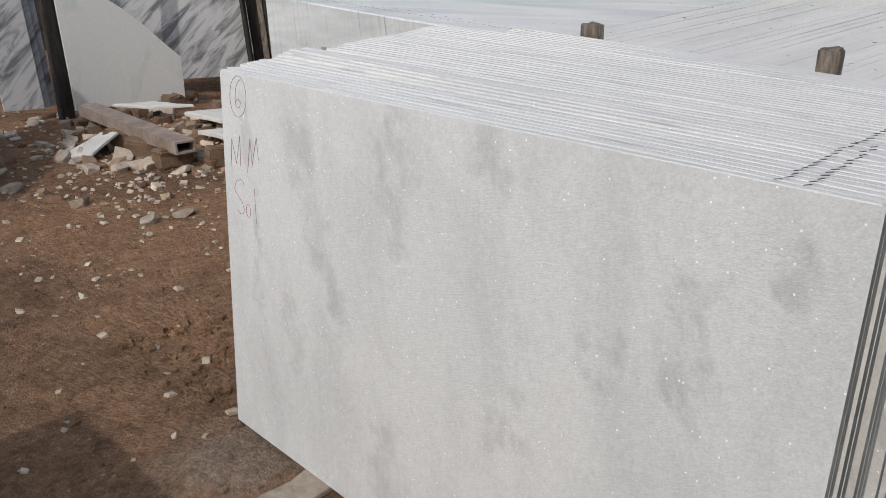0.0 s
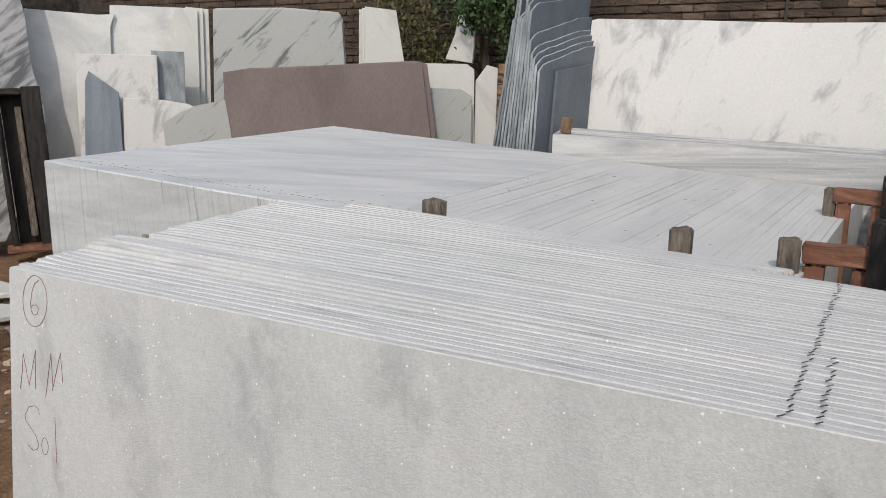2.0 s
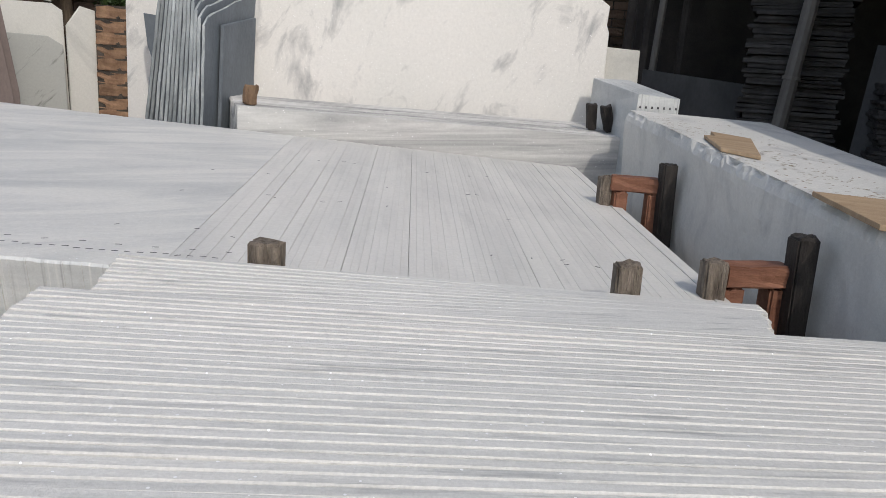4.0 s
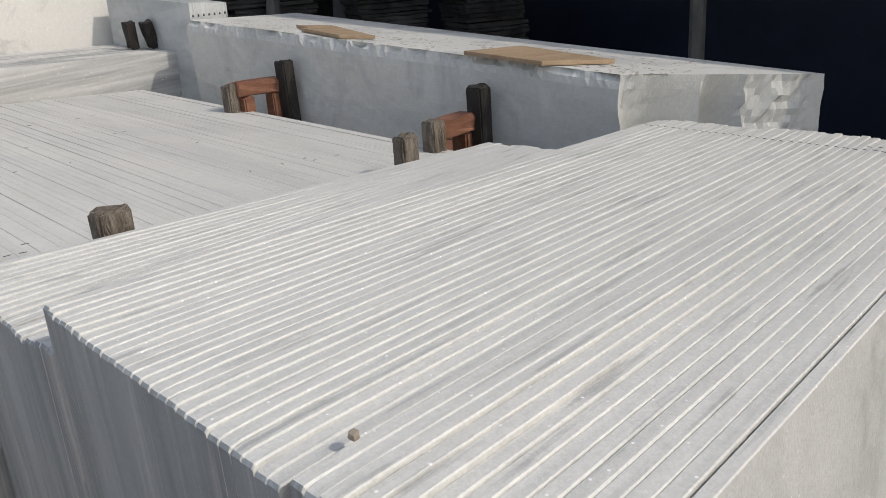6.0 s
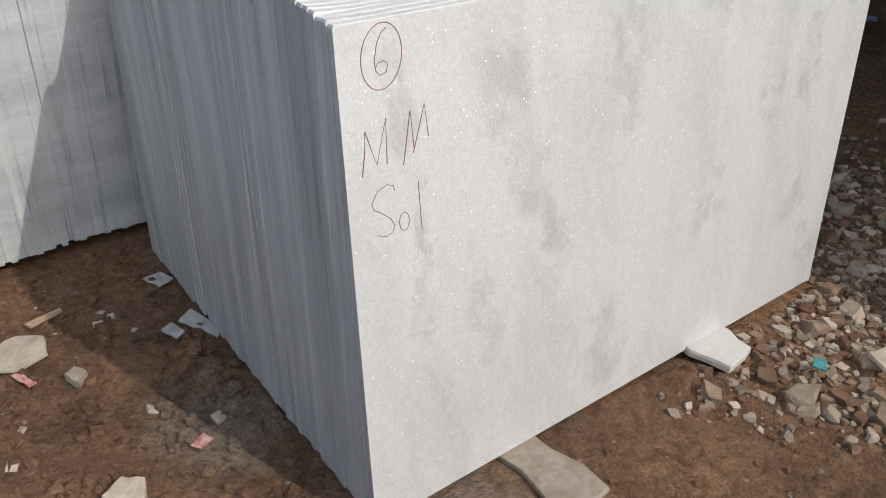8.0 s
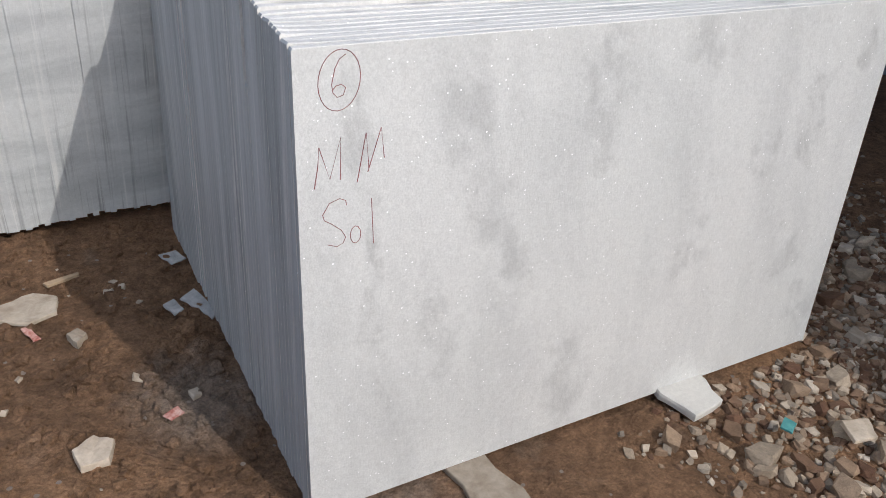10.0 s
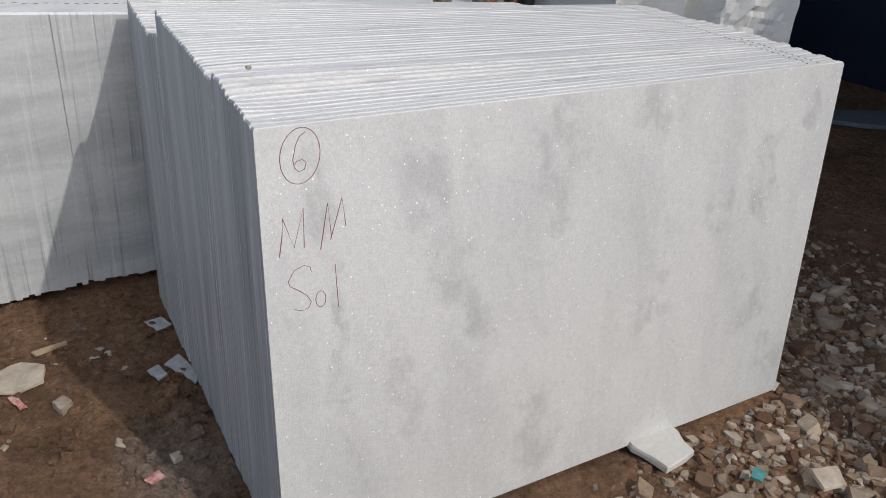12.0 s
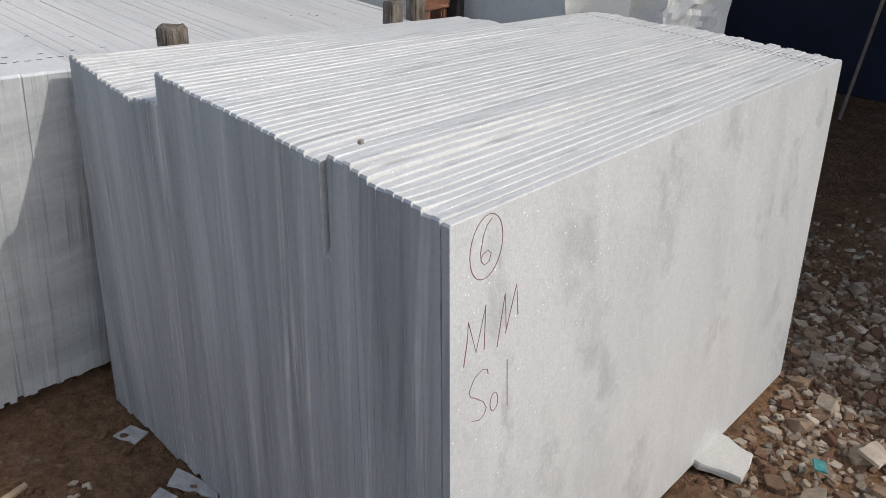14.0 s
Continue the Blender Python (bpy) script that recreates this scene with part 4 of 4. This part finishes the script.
def litter():
    rnd = random.Random(33)
    grit = []
    while len(grit) < 5200:
        x, y = rnd.gauss(1.75, 0.5), rnd.gauss(-0.1, 0.5)
        if (x < 1.56 and y > -0.10) or x + 0.75 * y < 0.62 or y < -1.0 or y > 1.3:
            continue
        grit.append((x, y, rnd.choice((0.004, 0.006, 0.008, 0.010, 0.013, 0.017))))
    scatter_stuff("gravel", "fine brown stone grit between the rubble", STONES, grit, 1)
    white = []
    for _ in range(420):
        white.append((rnd.gauss(-3.0, 0.9), rnd.gauss(1.0, 0.5), rnd.uniform(0.006, 0.02)))
    for _ in range(230):
        white.append((rnd.uniform(-3.2, -0.02), rnd.uniform(-0.6, 1.15), rnd.choice((0.004, 0.006, 0.009, 0.013, 0.02))))
    for _ in range(120):
        x = 1.6 + abs(rnd.gauss(0, 0.8))
        white.append((x, rnd.uniform(-0.8, 1.3), rnd.choice((0.006, 0.010, 0.014, 0.02))))
    scatter_stuff("marble_chips", "scattered pale marble chips on the soil", CHIPS, [w for w in white if not (w[0] > -1.75 and w[1] > 1.2)], 2)
    clods = [(rnd.uniform(-0.75, -0.01), rnd.uniform(-0.1, 1.4), rnd.choice((0.004, 0.006, 0.008, 0.012, 0.02))) for _ in range(900)]
    clods += [(rnd.uniform(-3.5, 0.9), rnd.uniform(-0.8, 1.2), rnd.uniform(0.004, 0.012)) for _ in range(1100)]
    clods += [(rnd.gauss(-0.10, 0.05), rnd.gauss(0.68, 0.10), rnd.uniform(0.015, 0.032)) for _ in range(26)]
    clods = [c for c in clods if not (c[0] > 0 and c[1] > -0.1)]
    scatter_stuff("soil_clods", "small brown clods and stones on trodden soil", [stone_mesh("clod", 500 + k, SOIL, 0.6) for k in range(5)], clods, 3)


litter()


def offcut(label, pts, z, thick, seed, material=CHIP, category="marble offcut", name="marble_offcut"):
    return flat_piece(name, label, pts, z, thick, material, category)


offcut("white marble offcut under the slab stack", [(0.315, -0.03), (0.43, -0.03), (0.455, -0.27), (0.345, -0.28)], 0.0, 0.014, 1)
offcut("veined white marble offcut under the slab stack", [(0.97, -0.02), (1.12, -0.05), (1.10, -0.165), (0.985, -0.185), (0.955, -0.08)], 0.006, 0.02, 2, MARBLE_IVORY)
offcut("thin white marble offcut on the rubble", [(1.31, -0.365), (1.385, -0.39), (1.35, -0.445), (1.28, -0.43)], 0.03, 0.012, 3)
offcut("flat pale stone on the soil", [(-0.53, 0.99), (-0.44, 1.02), (-0.38, 0.98), (-0.39, 0.9), (-0.46, 0.87), (-0.55, 0.92)], 0.0, 0.012, 4)
offcut("flat pale stone chip beside the shadow", [(-0.42, 0.33), (-0.37, 0.36), (-0.33, 0.33), (-0.35, 0.27), (-0.41, 0.27)], 0.0, 0.02, 5)
offcut("pale round stone chip on the soil", [(-0.38, 0.77), (-0.35, 0.79), (-0.33, 0.75), (-0.36, 0.72)], 0.0, 0.022, 6)
offcut("pale wood splinter on the soil", [(-0.41, 1.06), (-0.31, 1.085), (-0.31, 1.07), (-0.40, 1.04)], 0.004, 0.008, 7, WOOD_BOARD, "splinter", "wood_splinter")
offcut("crumpled white printed paper by the stack", [(-0.075, 1.10), (-0.02, 1.11), (0.0, 1.05), (-0.05, 1.03)], 0.006, 0.004, 8, PAPER, "paper", "paper_scrap")
offcut("dirty white cloth scrap beside the stack", [(-0.07, 0.83), (-0.02, 0.87), (0.02, 0.74), (-0.01, 0.70), (-0.03, 0.76)], 0.010, 0.005, 9, PAPER, "cloth", "cloth_scrap")
offcut("small folded white scrap beside the stack", [(-0.12, 0.82), (-0.085, 0.84), (-0.07, 0.78), (-0.10, 0.76)], 0.008, 0.006, 10, PAPER, "cloth", "cloth_scrap")
offcut("torn red and white wrapper on the soil", [(-0.215, 0.375), (-0.175, 0.395), (-0.165, 0.365), (-0.2, 0.35)], 0.004, 0.003, 11, RED_WRAP, "wrapper", "food_wrapper")
offcut("torn red and white wrapper on the soil", [(-0.485, 0.86), (-0.465, 0.865), (-0.44, 0.795), (-0.46, 0.79)], 0.004, 0.004, 12, RED_WRAP, "wrapper", "food_wrapper")
offcut("teal plastic scrap among the rubble", [(1.15, -0.31), (1.19, -0.29), (1.2, -0.32), (1.16, -0.34)], 0.03, 0.006, 13, TEAL, "plastic scrap", "plastic_scrap")


def channel():
    """A steel channel lying on bricks, its open end to the path."""
    w, h, t, L = 0.13, 0.075, 0.012, 1.55
    prof = [(-w / 2, 0), (w / 2, 0), (w / 2, h), (-w / 2, h)]
    inner = [(-w / 2 + t, t), (w / 2 - t, t), (w / 2 - t, h - t), (-w / 2 + t, h - t)]
    verts = [(a, 0, b) for a, b in prof] + [(a, 0, b) for a, b in inner] + [(a, L, b) for a, b in prof] + [(a, L, b) for a, b in inner]
    faces = []
    for i in range(4):
        j = (i + 1) % 4
        faces += [(i, j, j + 4, i + 4), (i + 8, j + 8, j + 12, i + 12), (i, j, j + 8, i + 8), (i + 4, j + 4, j + 12, i + 12)]
    ob = tagged(new("steel_channel", mesh_from("steel_channel", verts, faces, STEEL)), "rusty hollow steel section lying on bricks", "steel channel")
    ob.matrix_basis = pose(-2.5, 1.13, 0.115, 0, 0, 88)
    rnd = random.Random(71)
    for x, y in ((-3.33, 1.10), (-2.98, 1.08), (-2.66, 1.11), (-2.45, 1.33), (-3.85, 1.30), (-4.15, 1.9), (-3.5, 1.95), (-2.3, 1.55)):
        b = tagged(new("brick", bar("brick", 0.21, 0.12, 0.12, EARTH_BRICK, 0.012, 0.004, 1, rnd.randint(1, 99))), "earth-brown worn brick in the rubble", "brick", "loose bricks")
        b.matrix_basis = pose(x, y, ground_height(x, y) - 0.01, rnd.uniform(-8, 8), rnd.uniform(-8, 8), rnd.uniform(0, 180))


channel()
offcut("white broken marble sheet leaning on bricks", [(-0.2, -0.16), (0.18, -0.2), (0.16, 0.14), (-0.06, 0.2)], 0.0, 0.02, 14, MARBLE_IVORY).matrix_basis = pose(-3.32, 0.90, 0.06, 16, -12, 25) @ Matrix.Scale(0.85, 4)
offcut("white broken marble sheet in the rubble", [(-4.0, 1.35), (-3.7, 1.5), (-3.55, 1.75), (-3.9, 1.6)], 0.15, 0.02, 15, MARBLE_IVORY)
offcut("white broken marble sheet in the rubble", [(-3.4, 1.6), (-3.0, 1.65), (-2.85, 1.9), (-3.3, 1.95)], 0.13, 0.03, 16, MARBLE_IVORY)
offcut("white broken marble sheet among the bricks", [(-2.95, 1.45), (-2.6, 1.5), (-2.5, 1.75), (-2.85, 1.7)], 0.10, 0.03, 17, MARBLE_IVORY)

# an unseen stack added across the aisle, so that its shadow falls on the soil
def shadow_stack():
    top = empty("marble_slab_stack", "unseen stack of marble slabs added for its shadow", "slab stack")
    for k in range(20):
        me = prism("slab", [(-0.06, 0.03), (0.6, 0.03), (0.6, 1.0), (-0.06, 1.0)], 0.05, MARBLE_EDGE, 0.003)
        me.transform(Matrix.Translation((0, -1.48 - k * 0.052, 0)))
        part("slab", me, top)


shadow_stack()
# wall out of view, added only to throw shade over the far left
shadow_wall = tagged(new("wall_south", bar("wall_south", 2.24, 0.2, 1.2, PALE_BOUNCE, 0.01)), "unseen low wall added to shade the yard's left side", "wall", kind="structure")
shadow_wall.matrix_basis = pose(-3.30, -0.42, 0, 0, 0, 180 - 36.7)
tagged(new("pebble", stone_mesh("pebble", 77, CHIP, 0.6)), "small grey stone chip lying on the slab edges", "pebble").matrix_basis = pose(0.075, 0.264, 1.031, 0, 0, 20) @ Matrix.Scale(0.007, 4)


# ---- shed ----
ROOF_Z, ROOF_X = 2.85, 2.63


def shed():
    top = empty("open_shed", "dark open shed roofed with blue sheets", "shed", kind="structure")
    n = 120
    verts, faces = [], []
    for i in range(n + 1):
        y = -5 + 11.7 * i / n
        sag = min(1.0, max(0.0, (y - 3.2) / 3.0))
        for x, z in ((ROOF_X + min(0.0, 0.24 * (y + 3.1)) - 0.36 * sag, ROOF_Z - 0.26 * sag), (5.4, ROOF_Z + 0.35)):
            verts.append((x, y, z + 0.018 * math.sin(i * 1.9)))
    verts += [(x, y, z + 0.012) for x, y, z in verts]
    k = 2 * (n + 1)
    for i in range(n):
        a = 2 * i
        faces += [(a, a + 1, a + 3, a + 2), (k + a, k + a + 1, k + a + 3, k + a + 2), (a, a + 2, k + a + 2, k + a), (a + 1, a + 3, k + a + 3, k + a + 1)]
    part("roof", mesh_from("roof", verts, faces, SHEET), top, "blue corrugated roof sheets")
    part("wall", bar("wall", 0.1, 12.0, 3.2, TARP, 0.01), top, "navy tarpaulin wall", pose(5.35, 0.8, 0))
    # dark panel added before the brick wall, where the shed is in shade
    part("wall", bar("wall", 2.9, 0.08, 3.0, SHED_DARK, 0.01), top, "added dark panel for the shade at the back", pose(4.0, 6.5, 0))
    # end wall out of view, added to block light from the open end
    part("wall", bar("wall", 3.4, 0.08, 3.25, SHED_DARK, 0.01), top, "unseen end wall added to keep light out", pose(3.75, -5.0, 0))
    part("beam", bar("beam", 0.09, 5.2, 0.09, WOOD_DARK, 0.01), top, "", pose(ROOF_X + 0.12, 0.6, ROOF_Z - 0.13))


shed()


def bamboo(label, foot, head, r):
    pts = [Vector(foot).lerp(Vector(head), k / 14) for k in range(15)]
    top = empty("bamboo_pole", label, "pole", group="bamboo poles")
    part("pole", tube("pole", pts, r, BAMBOO, 10, 1.0, 0.85), top)
    for k in range(1, 14, 3):
        a, b = pts[k], pts[k] + (pts[k + 1] - pts[k]).normalized() * 0.02
        part("node", tube("node", [a, b], r * 1.13, BAMBOO, 10), top)


bamboo("grey bamboo pole leaning under the shed roof", (2.75, 4.35, 0), (3.1, 4.4, 2.85), 0.05)
bamboo("grey bamboo pole holding up the shed roof", (3.22, 1.52, 0), (3.21, 1.52, 2.95), 0.04)
bamboo("grey bamboo pole at the back of the shed", (2.35, 5.5, 0), (2.5, 5.5, 2.8), 0.03)


def tile_stack(label, x, y, turn, w, d, h, seed):
    rnd = random.Random(seed)
    top = empty("tile_stack", label, "tile stack", pose(x, y, 0, 0, 0, turn), "tile stacks")
    z = 0.0
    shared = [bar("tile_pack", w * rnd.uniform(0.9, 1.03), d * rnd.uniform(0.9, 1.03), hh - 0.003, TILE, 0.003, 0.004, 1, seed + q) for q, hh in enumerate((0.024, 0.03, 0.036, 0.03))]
    tall = (0.024, 0.03, 0.036, 0.03)
    while z < h:
        q = rnd.randrange(4)
        part("tile_pack", shared[q], top, "", pose(rnd.uniform(-0.022, 0.022), rnd.uniform(-0.022, 0.022), z, 0, 0, rnd.choice((0, 180)) + rnd.uniform(-2, 2)))
        z += tall[q]
    return top


tile_stack("tall stack of grey stone tiles in the shed", 3.12, 4.75, -25, 0.6, 0.5, 2.0, 1)
tile_stack("stack of grey stone tiles in the shed", 3.55, 4.0, -25, 0.5, 0.45, 1.42, 2)
tile_stack("low stack of grey stone tiles in the shed", 3.9, 3.4, -25, 0.45, 0.45, 1.25, 3)
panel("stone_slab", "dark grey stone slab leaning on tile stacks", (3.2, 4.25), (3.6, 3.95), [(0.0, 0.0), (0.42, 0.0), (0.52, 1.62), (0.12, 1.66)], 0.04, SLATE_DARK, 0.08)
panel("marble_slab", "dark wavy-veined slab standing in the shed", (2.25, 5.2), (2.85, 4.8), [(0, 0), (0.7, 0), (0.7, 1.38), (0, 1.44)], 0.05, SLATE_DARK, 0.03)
# timber colour is lowered to match the shade at the back
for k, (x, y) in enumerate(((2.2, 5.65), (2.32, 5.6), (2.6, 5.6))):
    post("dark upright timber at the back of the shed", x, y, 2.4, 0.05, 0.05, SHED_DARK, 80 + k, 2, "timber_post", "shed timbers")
flat_piece("stone_sheet", "grey broken stone sheet lying in the shed", [(4.15, 2.0), (4.75, 1.72), (4.6, 1.35), (4.35, 1.55), (4.1, 1.85)], 0.0, 0.03, SLATE, "stone sheet")
new("steel_rod", tube("steel_rod", [(4.62, 0.8, 0.0), (4.9, 0.75, 1.6)], 0.012, STEEL, 8))
tagged(bpy.data.objects["steel_rod"], "thin steel rod leaning on the tarpaulin", "rod")


# ---- brick wall, its creeper and the pier ----
WALL_Y, COURSE, BRICK_L = 6.8, 0.075, 0.212


def brick_wall():
    core = tagged(new("wall_north", bar("wall_north", 16.0, 0.30, 3.4, MORTAR, 0.01)), "old brown brick wall round the yard", "wall", kind="structure")
    core.matrix_basis = pose(-1.0, WALL_Y + 0.17, 0)
    shapes = [bar("brick", BRICK_L - (0.006, 0.012, 0.02)[q % 3], 0.05, COURSE - (0.008, 0.012)[q % 2], BRICK, 0.005, 0.0028, 1, 300 + q) for q in range(8)]
    orange = bar("brick", BRICK_L - 0.012, 0.05, COURSE - 0.012, BRICK_NEW, 0.006, 0.002, 1, 310)
    rnd = random.Random(17)
    loose_v, loose_f = [], []
    for r in range(14, 45):
        z = r * COURSE
        for c in range(-39, 34):
            x = c * BRICK_L + (BRICK_L / 2 if r % 2 else 0)
            if r == 35 and x > 1.2 and c % 4 == 0:
                continue
            near = -0.7 < x < 2.9 and 1.7 < z < 2.62
            m = pose(x, WALL_Y + 0.028 + rnd.uniform(-0.006, 0.006), z, rnd.uniform(-1, 1), rnd.uniform(-0.6, 0.6), rnd.uniform(-1, 1))
            src = orange if r == 35 and x > 1.2 else rnd.choice(shapes)
            if near:
                ob = part("brick", src, core)
                ob.matrix_basis = core.matrix_basis.inverted() @ m
            else:
                k = len(loose_v)
                loose_v += [tuple(m @ v.co) for v in src.vertices]
                loose_f += [tuple(i + k for i in p.vertices) for p in src.polygons]
    part("joint", bar("joint", 0.022, 0.02, 1.6, SHED_DARK, 0.002, 0.003), core, "dark open joint").matrix_basis = core.matrix_basis.inverted() @ pose(0.58, WALL_Y - 0.03, 1.5, 0, 1.0, 0)
    ob = part("brickwork", mesh_from("brickwork", loose_v, loose_f, BRICK), core)
    ob.matrix_basis = core.matrix_basis.inverted()
    tagged(ob, kind="stuff")
    west = tagged(new("wall_west", bar("wall_west", 0.3, 20, 3.3, MORTAR, 0.01)), "plain dark yard wall", "wall", kind="structure")
    west.matrix_basis = pose(-9.0, -3.0, 0)


brick_wall()


def brick_pier():
    pier = empty("brick_pier", "short pier of orange-brown bricks", "pier", pose(-1.55, 5.8, 0, 0, 0, 10))
    shape = bar("brick", 0.235, 0.22, 0.084, BRICK_PIER, 0.005, 0.005, 1, 400)
    part("core", bar("core", 0.231, 0.216, 1.66, MORTAR, 0.004), pier)
    for k in range(18):
        part("brick", shape, pier, "", pose(0.003 * (k % 3), 0, k * 0.092, 0, 0, 180 * (k % 2)))


brick_pier()


def leaf_cloud(name, centers, count, size, material, seed):
    rnd = random.Random(seed)
    verts, faces = [], []
    for _ in range(count):
        cx, cy, cz, r = rnd.choice(centers)
        d = Vector((rnd.gauss(0, 1), rnd.gauss(0, 0.7), rnd.gauss(0, 1))) * r * 0.55
        s = size * rnd.uniform(0.6, 1.3)
        m = pose(cx + d.x, cy + d.y, cz + d.z, rnd.uniform(20, 110), rnd.uniform(-40, 40), rnd.uniform(0, 360))
        k = len(verts)
        for p in ((0, 0, 0), (0.35, 0.45, 0.06), (0, 1.0, -0.05), (-0.35, 0.45, 0.06)):
            verts.append(tuple(m @ (Vector(p) * s)))
        faces += [(k, k + 1, k + 2), (k, k + 2, k + 3)]
    return mesh_from(name, verts, faces, material)


def creeper():
    tree = empty("young_tree", "leafy young tree hanging over the brick wall", "tree", pose(0, 0, 0))
    part("trunk", tube("trunk", [(-2.0, 6.45, 0), (-2.05, 6.42, 1.0), (-2.15, 6.4, 1.9), (-2.1, 6.4, 2.8), (-2.0, 6.4, 3.6)], 0.06, BARK, 8, 1, 0.4), tree)
    for a, b in (((-2.1, 6.4, 2.2), (-1.7, 6.15, 1.75)), ((-2.1, 6.4, 2.4), (-2.7, 6.2, 2.7)), ((-2.1, 6.4, 2.6), (-1.6, 6.2, 2.7)), ((-2.1, 6.4, 2.0), (-3.0, 6.3, 1.95))):
        part("limb", tube("limb", [a, Vector(a).lerp(Vector(b), 0.5) + Vector((0, 0, 0.1)), b], 0.018, BARK, 6, 1, 0.4), tree)
    part("crown", leaf_cloud("crown", [(-2.1, 6.3, 2.75, 0.42), (-1.75, 6.2, 2.35, 0.3), (-1.65, 6.1, 1.95, 0.22), (-1.62, 6.05, 1.7, 0.12), (-2.5, 6.3, 2.8, 0.4), (-1.85, 6.2, 3.0, 0.4), (-2.95, 6.3, 2.9, 0.4), (-2.0, 6.25, 2.25, 0.36), (-2.35, 6.3, 2.4, 0.36), (-1.65, 6.1, 2.15, 0.28), (-1.5, 6.1, 2.5, 0.3), (-2.1, 6.02, 2.12, 0.14)], 4800, 0.052, LEAF, 5), tree)
    bush = empty("dry_bush", "yellow-green bush growing against the brick wall", "bush", pose(0, 0, 0))
    for k, (x, z) in enumerate(((-3.2, 1.9), (-2.8, 2.0), (-2.5, 1.8))):
        part("stem", tube("stem", [(x + 0.1, 6.5, 0), (x, 6.45, 1.0), (x - 0.05, 6.4, z)], 0.02, BARK, 6, 1, 0.4), bush)
    part("foliage", leaf_cloud("foliage", [(-3.2, 6.4, 1.95, 0.3), (-2.8, 6.4, 1.85, 0.3), (-2.95, 6.4, 2.2, 0.3), (-2.6, 6.4, 1.7, 0.25), (-3.3, 6.4, 2.3, 0.3)], 1700, 0.045, LEAF_DRY, 6), bush)


creeper()
panel("marble_slab", "fluted white marble piece hung in the foliage", (-2.45, 6.15), (-2.05, 6.15), [(0.0, 1.72), (0.30, 1.68), (0.34, 2.15), (0.14, 2.15), (0.1, 1.95)], 0.03, MARBLE_IVORY, 0.0)
